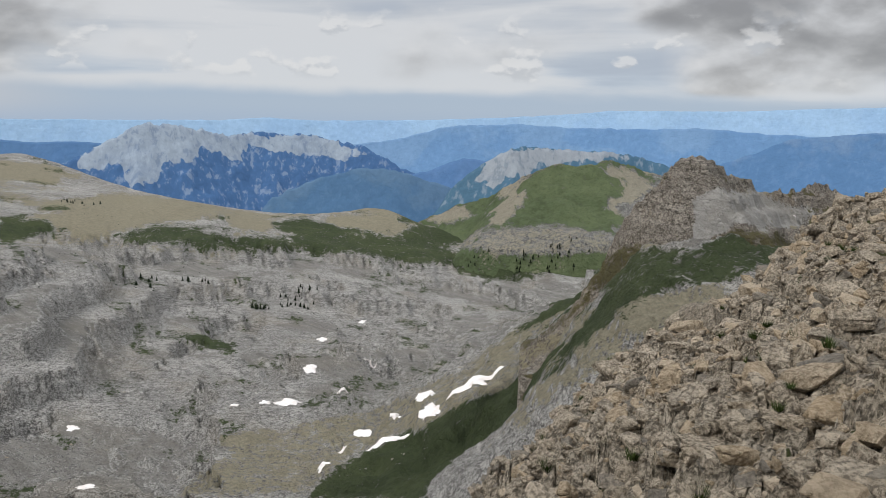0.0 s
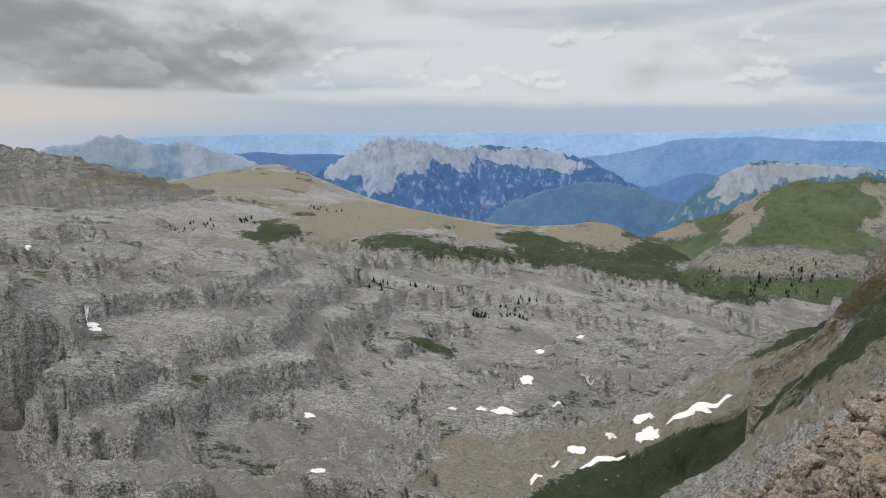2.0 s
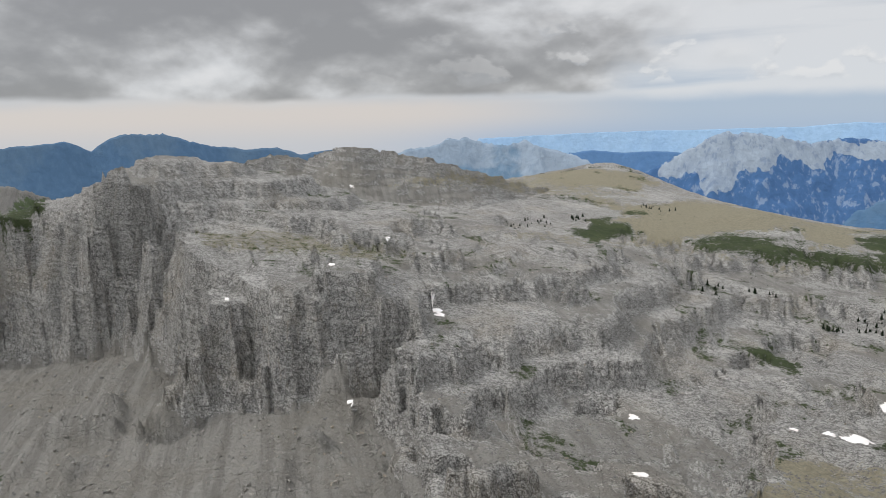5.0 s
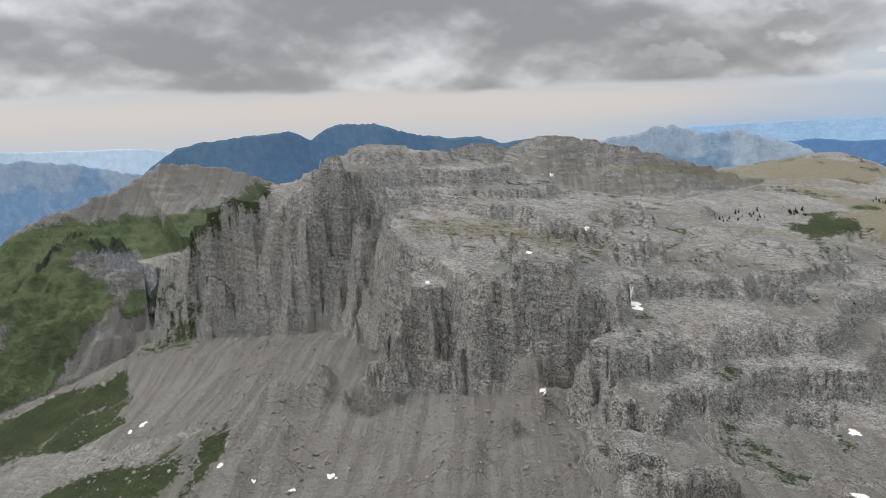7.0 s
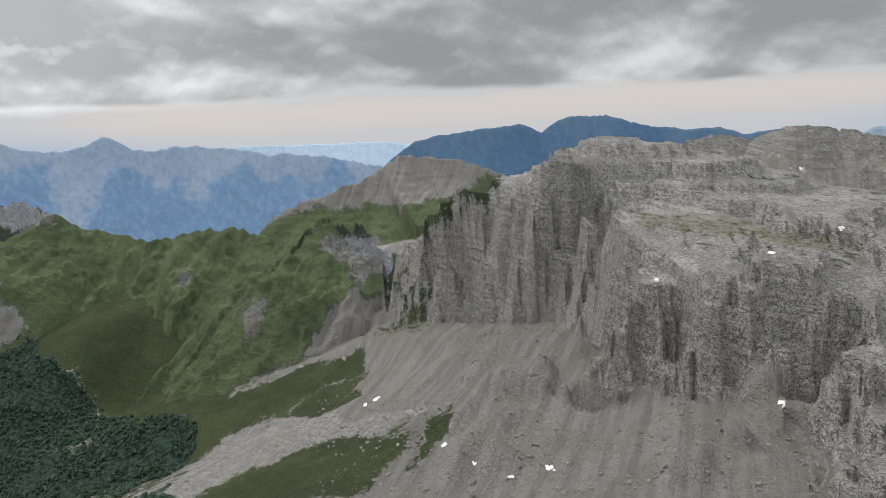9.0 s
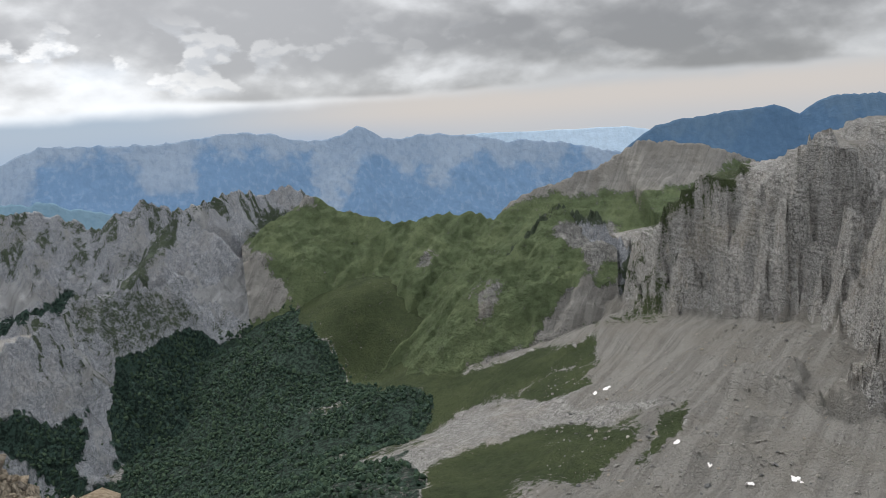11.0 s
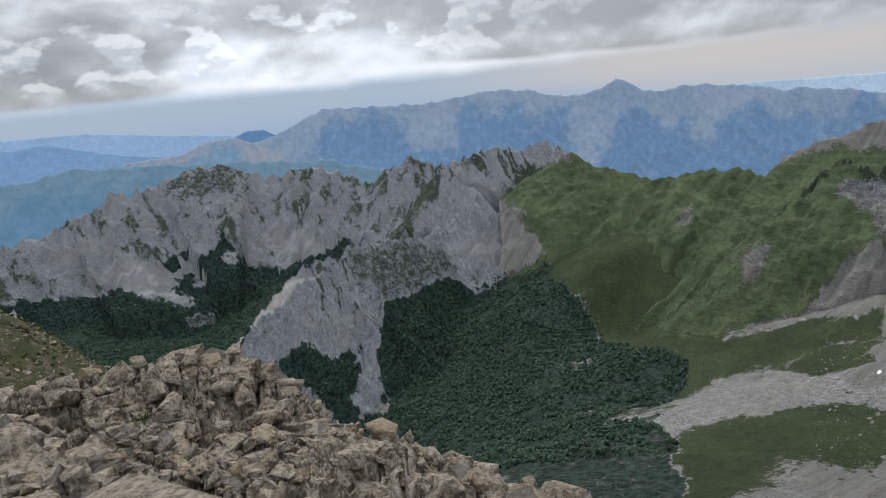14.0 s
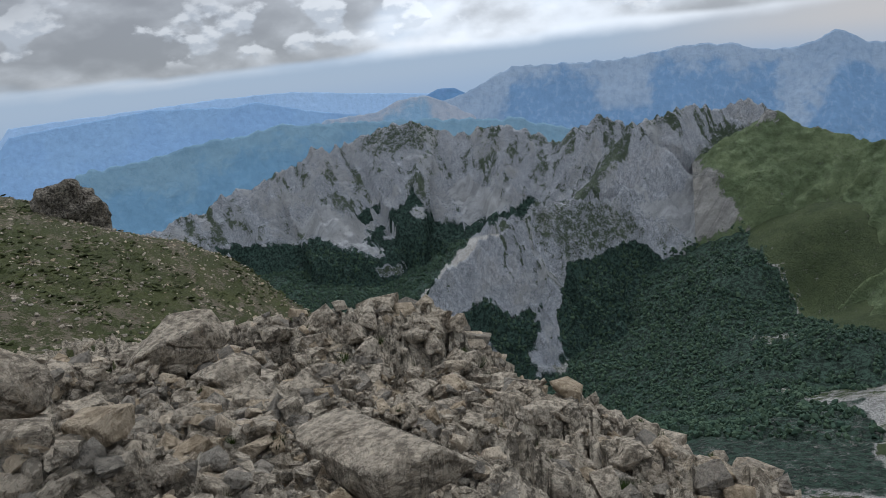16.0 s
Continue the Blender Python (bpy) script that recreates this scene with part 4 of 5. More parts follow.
ledge_line = [spot(*p) for p in LEDGE]
plateau_edge = rim + [(-5400.0, 9000.0, 0.0), (9000.0, 9000.0, 0.0), (9000.0, -300.0, 0.0), (300.0, -300.0, 0.0)]


def inside(x, y, line):
    """Whether a place on the plan lies within a closed line."""
    odd = np.zeros(x.shape, bool)
    for (ax, ay, _), (bx, by, _) in zip(line, line[1:] + line[:1]):
        if ay != by:
            odd ^= ((ay > y) != (by > y)) & (x < (bx - ax) * (y - ay) / (by - ay) + ax)
    return odd


def rim_way(x, y):
    """Metres inside (+) or outside (-) the plateau's rim, which is cut into buttresses and clefts."""
    wx = fbm(x, y, 170, 3, 11) * 56 + (ridged(x, y, 110, 3, 15) - 0.6) * 58 + (ridged(x, y, 31, 3, 19) - 0.6) * 24 + fbm(x, y, 11, 2, 17) * 4
    wy = fbm(x, y, 170, 3, 31) * 56 + (ridged(x, y, 110, 3, 35) - 0.6) * 58 + (ridged(x, y, 31, 3, 39) - 0.6) * 24 + fbm(x, y, 11, 2, 37) * 4
    d, _, _, _ = along(x + wx, y + wy, rim)
    return np.where(inside(x + wx, y + wy, plateau_edge), d, -d)


def terrace(z, step, k, riser=0.3):
    f = z / step - np.floor(z / step)
    return z + k * step * (smooth(0.5 - riser / 2, 0.5 + riser / 2, f) - f)


def land(x, y):
    p, v = plateau_land(x, y), valley_land(x, y)
    s = rim_way(x, y)
    sh = s
    # cones of scree climb into the clefts
    v = v + 75 * smooth(-0.05, 0.55, fbm(x, y, 95, 3, 49)) * np.exp(-np.abs(sh) / 110)
    s = s * (1 + 0.5 * fbm(x, y, 120, 2, 53)) + fbm(x, y, 70, 4, 47) * 16
    bench = 0.16 * smooth(-50, -34, s) + 0.24 * smooth(-32, -22, s) + 0.3 * smooth(-16, -6, s) + 0.3 * smooth(0, 14, s)
    s = sh
    r = np.hypot(x, y)
    top = np.maximum(p, v)
    z = v + (top - v) * bench
    # a second, lower wall along the upper plateau
    d2, side2, _, _ = along(x + fbm(x, y, 60, 3, 43) * 16, y + fbm(x, y, 60, 3, 45) * 16, ledge_line)
    s2 = d2 * side2
    ends = smooth(1750, 1650, r) * smooth(0, 30, s)
    z = z - ends * (50 * smooth(3, -11, s2) * np.exp(-np.maximum(-s2, 0) / 130) + 12 * smooth(-60, -66, s2) * np.exp(-np.maximum(-s2 - 60, 0) / 90))
    # karst: grooves and humps on the plateau; gullies on the apron
    rough = fbm(x, y, 260, 3, 51) * 20 + (ridged(x * 1.0 + y * 0.5, y * 0.6 - x * 0.2, 110, 4, 61, 0.5) - 0.6) * 30 + (ridged(x + 0.4 * y, y * 0.7, 30, 4, 71, 0.6) - 0.6) * 10 + (ridged(x, y * 1.2, 9, 2, 75, 0.6) - 0.6) * 2.6
    soft = fbm(x, y, 300, 3, 81) * 22 + fbm(x, y, 60, 4, 83) * 5 + (ridged(x, y, 34, 3, 85) - 0.6) * 6
    calm = smooth(1750, 2150, r)
    on = smooth(-50, -5, s)
    z = z + (rough * (1 - 0.72 * calm) * on + soft * (1 - on)) * smooth(60, 400, r)
    # beds of limestone stand out as ledges
    dip = 0.10 * x + 0.03 * y + fbm(x, y, 260, 3, 91) * 10
    ledges = terrace(terrace(z + dip, 30.0, 0.7, 0.2), 11.0, 0.7, 0.22) - dip
    az = np.degrees(np.arctan2(-x, y))
    z = z + (ledges - z) * smooth(-70, -30, s) * (1 - calm) * (1 - 0.85 * smooth(16, 8, az) * smooth(1020, 860, r))
    b = body_of_summit(x, y) + (ridged(x, y, 50, 4, 95) - 0.6) * 0.12 * r
    return np.maximum(z, b)


WOODS = [(108, 2100, 330, 260), (114, 1700, 260, 330), (103, 1750, 220, 150), (97, 1560, 130, 120), (120, 1900, 300, 300), (135, 2600, 500, 420), (125, 2450, 260, 330), (109, 1480, 200, 160), (104, 1500, 130, 90), (143, 2500, 420, 380), (113, 1350, 150, 150), (101, 1420, 60, 50), (96, 1400, 50, 30), (106, 1300, 60, 50), (109, 1220, 170, 110), (115, 1180, 170, 130), (102, 1240, 70, 40), (120, 1500, 250, 250), (98, 1260, 90, 50), (93, 1130, 60, 26), (104, 1130, 120, 60), (105, 1350, 200, 120), (98, 1430, 120, 70), (110, 1150, 240, 170), (100, 1060, 120, 50), (109, 1000, 220, 90)]
TURF = [(90, 1850, 420, 380), (97, 1950, 420, 420), (82, 1050, 150, 90), (92, 1220, 170, 110), (79, 1330, 110, 50), (77, 1180, 60, 40), (100, 1350, 300, 160), (1, 650, 70, 90), (-3, 620, 80, 60), (3, 2150, 330, 130), (10, 2080, 300, 90), (22, 2150, 160, 45), (-5, 1950, 250, 120), (31, 2050, 130, 40), (18, 1230, 26, 22), (-12, 900, 70, 90), (-13, 540, 40, 40), (110, 2500, 400, 250), (123, 2650, 200, 200), (-10, 1300, 60, 160), (36, 2300, 200, 60)]
DRY = [(20, 2300, 380, 170), (4.5, 2280, 150, 60), (14, 2300, 110, 60), (-1.5, 2330, 140, 60), (30, 2650, 260, 160), (-6, 700, 90, 120), (12, 760, 70, 26), (-8, 780, 60, 110), (-11, 620, 70, 90), (-13, 520, 80, 80)]


def valley_sight(az, el):
    """Where a sight line meets the smooth valley floor."""
    r = np.linspace(600, 2600, 500)
    x, y = -r * math.sin(radians(az)), r * math.cos(radians(az))
    z = valley_land(x, y)
    k = np.nonzero(z >= r * math.tan(radians(el)))[0]
    k = k[0] if len(k) else 499
    return float(x[k]), float(y[k]), float(z[k])


# boulder streams and moraines on the valley side: bearing and elevation of their lines, half width in metres
STREAMS = [
    ([valley_sight(*p) for p in STREAM_LOW], 26.0),
    ([valley_sight(*p) for p in STREAM_HIGH], 16.0),
    ([valley_sight(*p) for p in MORAINE], 16.0),
    ([valley_sight(*p) for p in STREAM_BED], 12.0),
]


def land_cover(x, y, z, up):
    s = rim_way(x, y)
    best = lambda zs: np.max([zone(x, y, *q) for q in zs], axis=0)
    wob = fbm(x, y, 90, 4, 101) * 0.35
    wild = fbm(x, y, 140, 5, 103, 0.6) * 0.75
    az = np.degrees(np.arctan2(-x, y))
    r = np.hypot(x, y)
    wood = smooth(-0.1, 0.25, best(WOODS) + wob)
    grass = smooth(-0.55, 0.55, best(TURF) + wild * 1.2) * smooth(0.1, 0.35, up)
    grass = np.maximum(grass, smooth(82, 90, az + wild * 8) * smooth(0.4, 0.6, up) * smooth(-20, -60, s) * smooth(350, 500, r))
    tan = smooth(-0.5, 0.6, best(DRY) + wild * 1.2) * smooth(0.4, 0.7, up)
    scree = smooth(-36, -55, s) * smooth(0.35, 0.62, up) * smooth(86, 77, az) + 0.55 * smooth(0.8, 0.97, up) * smooth(-0.1, 0.3, fbm(x, y, 120, 3, 105))
    patchy = smooth(0.12, 0.4, fbm(x, y, 55, 4, 111)) * smooth(0.75, 0.95, up) * 0.62
    stony = np.zeros(x.shape)
    for line, wide in STREAMS:
        d, _, _, _ = along(x, y, line)
        stony = np.maximum(stony, smooth(1.5, 0.2, d / wide + wild * 1.4) * 0.62)
    grass, wood = grass * (1 - 0.8 * stony), wood * (1 - stony)
    return by_sight(x, y, z, masks(x, np.maximum(grass, patchy * smooth(0, 60, s) * 0.8), tan, np.maximum(scree, stony), wood))


def land_kinds(x, y, mask):
    s = rim_way(x, y)
    far = np.hypot(x, y) > 400
    return np.where((s > 6) & far, 1, np.where((s > -44) & far & (np.degrees(np.arctan2(-x, y)) > 34) & (np.hypot(x, y) < 2000), 2, 0))


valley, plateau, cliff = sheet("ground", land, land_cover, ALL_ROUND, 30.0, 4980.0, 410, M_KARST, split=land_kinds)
valley.name, plateau.name, cliff.name = "ground", "karst_plateau", "limestone_cliff"
tagged(valley, "grey scree apron running down into a green wooded valley", "ground", kind="structure")
tagged(plateau, "bare grey limestone karst plateau with ledges and turf", "ground", kind="structure")
tagged(cliff, "banded grey limestone cliff above a scree apron", "cliff")


# ---------------------------------------------------------------- mountains
HEIGHTS = [land]


def ridge(name, crest, slope, length, tail, bearings, r0, r1, rows, material, label, category="mountain", rough=(60.0, 300.0), crest_rough=0.12, back=1.0, top_cover=None, seed=0, kind="", ledge=0.0, warp=0.0, reach=300.0, parts=("rock_face", "turf_slope", "scree_slope", "wooded_slope"), dive=1.3):
    """A mountain along its crest line: steep under the crest, easing down to the valley, cut by gullies."""
    line = [spot(*p) for p in crest]
    amp, wave = rough

    def height(x, y):
        wx, wy = (fbm(x, y, wave * 0.5, 4, seed + 1) * warp, fbm(x, y, wave * 0.5, 4, seed + 2) * warp) if warp else (0, 0)
        d, side, high, run = along(x + wx, y + wy, line)
        g = ridged(x, y, wave, 5, seed + 3, 0.55) - 0.62
        spur = 1 + 0.35 * (ridged(run, d * 0.25, wave * 0.8, 3, seed + 5) - 0.6)
        drop = slope * length * (1 - np.exp(-d * spur / length)) + tail * d
        gully = ridged(run + fbm(x, y, wave * 0.7, 3, seed + 13) * wave * 0.35, d * 0.16, wave * 0.7, 4, seed + 15, 0.55) - 0.6
        z = high - drop + amp * (0.5 * g * (crest_rough + (1 - crest_rough) * smooth(0, wave * 0.8, d)) + 0.85 * gully * smooth(0, wave * 0.9, d) + 0.25 * crest_rough * gully)
        z = z + fbm(x, y, wave * 0.12, 3, seed + 9) * amp * 0.13 + (ridged(x, y, wave * 0.22, 3, seed + 11) - 0.6) * amp * (0.36 if crest_rough > 0.1 else 0.16)
        z = z - dive * np.maximum(d - reach, 0)
        if ledge:
            z = z + np.sin(2 * math.pi * (z + 0.06 * x) / (ledge * 8)) * ledge
        return z

    def cover(x, y, z, up):
        d, side, high, run = along(x, y, line)
        mask = by_sight(x, y, z, (top_cover or (lambda *q: masks(x)))(x, y, z, up, d, side, high - z, run))
        if top_cover is rocky:
            # growth in the clefts between bare ribs, standing in for their shade too; pale chutes of scree in others
            lead = run + fbm(x, y, 90, 4, seed + 21) * 46
            cleft = smooth(0.52, 0.34, ridged(lead, d * 0.13, 62, 4, seed + 23, 0.6))
            chute = smooth(0.80, 0.9, ridged(lead, d * 0.1, 95, 3, seed + 25))
            bare = 1 - np.clip(mask[..., 2] + mask[..., 3], 0, 1)
            mask[..., 0] = np.maximum(mask[..., 0] * 0.85, 0.72 * cleft * bare)
            mask[..., 2] = np.maximum(mask[..., 2], 0.8 * chute * bare)
        return mask

    HEIGHTS.append(height)
    if not parts:
        return tagged(sheet(name, height, cover, bearings, r0, r1, rows, material), label, category, kind=kind)
    thing = new(name)
    mid = line[len(line) // 2]
    thing.matrix_world = pose(*mid)

    def by_cover(x, y, mask):
        return np.argmax(np.stack([np.full(x.shape, 0.45), mask[..., 0], mask[..., 2], mask[..., 3]], -1), -1)

    for ob, part_name in zip(sheet(name, height, cover, bearings, r0, r1, rows, material, split=by_cover), parts):
        if len(ob.data.polygons) < 50:
            bpy.data.objects.remove(ob)
            continue
        ob.name = part_name
        tagged(ob, kind="stuff")
        ob.data.transform(Matrix.Translation((-mid[0], -mid[1], -mid[2])))
        ob.parent = thing
    return tagged(thing, label, category, kind=kind)


def span(a, b, step):
    return np.arange(a, b, step)


def rocky(x, y, z, up, d, side, low, run):
    n = fbm(x, y, 80, 4, 201)
    patch = fbm(x, y, 34, 4, 203, 0.6)
    east = smooth(0.0, 1.0, side)
    return masks(x, smooth(-0.25, 0.5, patch + 0.5 * n + 0.3 * (up - 0.6)) * (0.5 + 0.2 * east), 0, smooth(0.0, 0.4, -n) * 0.55, smooth(230, 330, low + n * 120))


def turfed(x, y, z, up, d, side, low, run):
    n = fbm(x, y, 120, 4, 205)
    return masks(x, smooth(-0.7, -0.15, n * 0.7 + smooth(0.3, 0.6, up) - 0.5) * smooth(0, 8, low + 40 * n + 12), 0, smooth(0.1, 0.5, n) * 0.5, 0)


def tan_top(x, y, z, up, d, side, low, run):
    n = fbm(x, y, 150, 4, 207)
    west = smooth(-200, 100, x + 60)
    return masks(x, smooth(-0.4, 0.1, n + 0.25 * west), smooth(0.05, 0.3, -n + 0.35 * (1 - west) - 0.1), smooth(-0.1, 0.3, n - 0.25) * 0.6, 0)


def peak_cover(x, y, z, up, d, side, low, run):
    n = fbm(x, y, 30, 4, 209)
    return masks(x, smooth(0.05, 0.35, n) * smooth(0.5, 0.8, up), smooth(0.1, 0.4, -n) * smooth(0.5, 0.8, up) * 0.7, 0.5 * smooth(0.5, 0.8, up), 0)


ridge("rocky_peak", BIG_PEAK, 1.1, 60, 0.45, span(-40, -6, 0.14), 420, 1100, 230, M_PEAK, "brown rocky peak with a steep limestone face and turf ledges", rough=(26.0, 90.0), top_cover=peak_cover, seed=300, ledge=1.6, warp=8, crest_rough=0.2)
ridge("green_hill", GREEN_HILL, 0.35, 250, 0.3, span(-26, 6, 0.16), 1600, 2900, 170, M_GREEN, "rounded green hill with pale bare patches", rough=(45.0, 300.0), top_cover=tan_top, seed=320, reach=380)
ridge("upper_cliff", UPPER_CLIFF, 1.4, 60, 0.3, span(28, 60, 0.15), 1850, 2700, 130, M_KARST, "banded grey cliff above the karst plateau", rough=(30.0, 150.0), seed=340, ledge=2.5, warp=20, top_cover=lambda x, y, z, up, d, side, low, run: masks(x, 0, 0, smooth(0.5, 0.8, up), 0))
ridge("pinnacle_ridge", PINNACLES, 1.5, 70, 0.5, span(74, 88, 0.11), 1350, 2300, 190, M_HAZY_LIME, "grey limestone pinnacles on a green spur", rough=(75.0, 55.0), crest_rough=0.8, top_cover=turfed, seed=360, warp=14, reach=170)
ridge("green_ridge", GREEN_RIDGE, 0.55, 250, 0.3, span(78, 106, 0.14), 1480, 3000, 240, M_GREEN, "long green turf ridge with gullies", rough=(85.0, 230.0), top_cover=turfed, seed=380, reach=260, dive=0.6)
ridge("buttress_ridge", BUTTRESS, 0.95, 200, 0.5, span(97, 134, 0.13), 1700, 3300, 270, M_HAZY_LIME, "pale limestone buttress ridge above dark woods", rough=(110.0, 190.0), top_cover=rocky, seed=400, warp=22, reach=330, crest_rough=0.3)
ridge("limestone_ridge", LIMESTONE, 0.95, 260, 0.35, span(106, 156, 0.15), 2300, 3700, 230, M_HAZY_LIME, "long pale limestone ridge with scree chutes", rough=(140.0, 230.0), top_cover=rocky, seed=420, warp=22, reach=480, crest_rough=0.3)
ridge("scarp_mountain", SCARP, 0.9, 110, 0.32, span(62, 92, 0.16), 2450, 3700, 130, M_GREEN, "grey scarp with a tilted pale scree slope", rough=(40.0, 220.0), seed=440, ledge=3, reach=420, top_cover=lambda x, y, z, up, d, side, low, run: masks(x, smooth(140, 220, low + fbm(x, y, 150, 4, 441) * 120), 0, 0.8, 0))

# far ranges: the blue of haze is put into their colours, and they glow
def bare_above(edge, blur=90.0, seed=0):
    return lambda x, y, z, up, d, side, low, run: masks(x, 0, 0, smooth(edge + blur, edge - blur, low + fbm(x, y, 260, 4, seed) * blur * 1.8), 0)


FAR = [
    # name, crest, slope, length, tail, gullies, lower colour, upper colour (both with haze mixed in), bare edge, label
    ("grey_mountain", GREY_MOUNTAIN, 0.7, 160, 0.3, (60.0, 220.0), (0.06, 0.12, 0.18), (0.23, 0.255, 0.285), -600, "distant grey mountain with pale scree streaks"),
    ("pale_massif", MASSIF, 0.8, 220, 0.3, (90.0, 230.0), (0.055, 0.115, 0.235), (0.24, 0.285, 0.34), -600, "distant pale limestone massif above haze-blue woods"),
    ("wooded_foothill", FORE_RIDGE, 0.25, 300, 0.25, (50.0, 300.0), (0.06, 0.12, 0.21), (0.08, 0.14, 0.22), 0, "wooded haze-blue foothill in front of the massif"),
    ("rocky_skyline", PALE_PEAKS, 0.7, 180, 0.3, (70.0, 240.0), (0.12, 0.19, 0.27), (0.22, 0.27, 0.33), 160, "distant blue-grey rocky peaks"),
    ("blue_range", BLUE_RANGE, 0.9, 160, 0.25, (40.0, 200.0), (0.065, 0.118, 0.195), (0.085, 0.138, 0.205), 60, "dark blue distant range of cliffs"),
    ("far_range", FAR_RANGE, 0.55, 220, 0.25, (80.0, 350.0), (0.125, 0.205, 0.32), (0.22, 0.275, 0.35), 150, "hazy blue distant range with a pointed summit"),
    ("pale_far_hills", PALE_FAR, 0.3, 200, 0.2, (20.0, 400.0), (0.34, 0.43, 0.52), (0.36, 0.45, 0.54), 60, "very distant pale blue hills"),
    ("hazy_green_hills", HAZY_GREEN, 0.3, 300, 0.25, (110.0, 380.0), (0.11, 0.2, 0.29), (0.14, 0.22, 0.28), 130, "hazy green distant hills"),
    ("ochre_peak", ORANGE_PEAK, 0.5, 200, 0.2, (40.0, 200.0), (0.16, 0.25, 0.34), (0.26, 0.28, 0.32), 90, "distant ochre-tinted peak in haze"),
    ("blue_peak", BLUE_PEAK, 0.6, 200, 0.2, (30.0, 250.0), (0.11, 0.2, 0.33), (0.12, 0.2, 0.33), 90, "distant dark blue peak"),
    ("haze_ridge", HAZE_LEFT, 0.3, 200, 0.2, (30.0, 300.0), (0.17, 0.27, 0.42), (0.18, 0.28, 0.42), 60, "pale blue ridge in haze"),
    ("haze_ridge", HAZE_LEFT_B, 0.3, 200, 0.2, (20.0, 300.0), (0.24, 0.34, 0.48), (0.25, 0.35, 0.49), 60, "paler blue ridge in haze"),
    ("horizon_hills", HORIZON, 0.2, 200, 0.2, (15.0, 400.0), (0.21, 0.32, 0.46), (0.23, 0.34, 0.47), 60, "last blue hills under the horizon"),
    ("blue_hills", MID_HILLS, 0.2, 300, 0.2, (40.0, 500.0), (0.105, 0.195, 0.335), (0.13, 0.22, 0.35), 60, "haze-blue wooded distant hills"),
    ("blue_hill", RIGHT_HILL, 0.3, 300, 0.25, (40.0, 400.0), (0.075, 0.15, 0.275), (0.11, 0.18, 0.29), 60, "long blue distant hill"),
    ("dark_blue_hill", DARK_HILL, 0.3, 300, 0.25, (40.0, 300.0), (0.07, 0.14, 0.27), (0.08, 0.15, 0.28), 60, "dark haze-blue wooded hill"),
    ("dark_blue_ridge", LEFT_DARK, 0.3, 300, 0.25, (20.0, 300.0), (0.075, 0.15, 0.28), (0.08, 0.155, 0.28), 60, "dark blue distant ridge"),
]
FAR_PARTS = ("wooded_slope", "turf_slope", "rock_face", "forest_slope")
SPLIT = ("pale_massif", "grey_mountain", "far_range", "rocky_skyline", "blue_range")
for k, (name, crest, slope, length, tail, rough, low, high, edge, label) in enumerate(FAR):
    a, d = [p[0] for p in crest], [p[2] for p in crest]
    ridge(name, crest, slope + 0.2, length, tail + 0.6, span(min(a) - 4, max(a) + (12 if max(a) > 140 else 4), 0.2), min(d) - 520, min(max(d) + 80, 4990), 80, haze_glow_material(name, low, high, 0.33, name in ("pale_massif", "grey_mountain")), label, rough=rough, seed=500 + 20 * k, top_cover=bare_above(edge, 70 if name in ("pale_massif", "grey_mountain") else 170, 700 + k), parts=FAR_PARTS if name in SPLIT else None, crest_rough=0.07, kind="structure" if "haz" in name or "horizon" in name else "", reach=9000)


# ---------------------------------------------------------------- summit
E0, E1 = eye(0)[:2], eye(118)[:2]
near_spots = [spot(*p, E0) for p in CRAG_SPOTS] + [spot(*p, E1) for p in OUTCROP_SPOTS]
near_spots += [spot(a, -47, 1.5) for a in range(0, 360, 30)]
near_spots += [spot(a, e, d) for a in (15, 40, 65, 90) for e, d in ((-48, 4), (-46, 12), (-44, 40), (-42, 130))]
near_spots += [spot(*p) for p in ((-30, -14, 90), (-22, -20, 70), (-12, -28, 50), (-5, -33, 30), (5, -40, 20), (-36, -6, 45), (-40, -12, 100), (-40, -15, 10), (154, -8, 140), (148, -11, 140), (140, -18, 130), (136, -22, 120), (130, -26, 16), (122, -32, 16), (112, -40, 14), (130, -30, 40), (120, -36, 40), (140, -19, 25), (165, -6, 95), (165, -18, 10), (-20, -30, 130), (-5, -38, 130), (110, -40, 60), (104, -36, 11), (125, -36, 130), (200, -12, 60), (260, -14, 60), (310, -12, 60))]
summit_land = Surface(near_spots, 0.8)


def summit(x, y):
    z = summit_land(x, y)
    r = np.hypot(x, y)
    far = smooth(12, 45, r)
    wx, wy = x + fbm(x, y, 1.6, 3, 801) * 0.35, y + fbm(x, y, 1.6, 3, 803) * 0.35
    h1, j1 = blocks(wx, wy, 1.5, 811)
    h2, j2 = blocks(wx, wy, 0.55, 821)
    h3, j3 = blocks(wx, wy, 0.2, 831)
    h4, j4 = blocks(wx, wy, 4.0, 841)
    az = np.degrees(np.arctan2(-x, y))
    turf = smooth(25, 45, r) * smooth(128, 134, np.abs(az))
    amp = smooth(0.8, 3, r) * (1 - 0.85 * turf)
    z = z + amp * (0.21 * h1 - 0.26 * j1 + 0.10 * h2 - 0.13 * j2 + (0.04 * h3 - 0.05 * j3) * (1 - far) + far * (0.7 * h4 - 0.5 * j4))
    return z + fbm(x, y, 0.5, 4, 851) * 0.06 + turf * fbm(x, y, 6, 4, 853) * 0.5


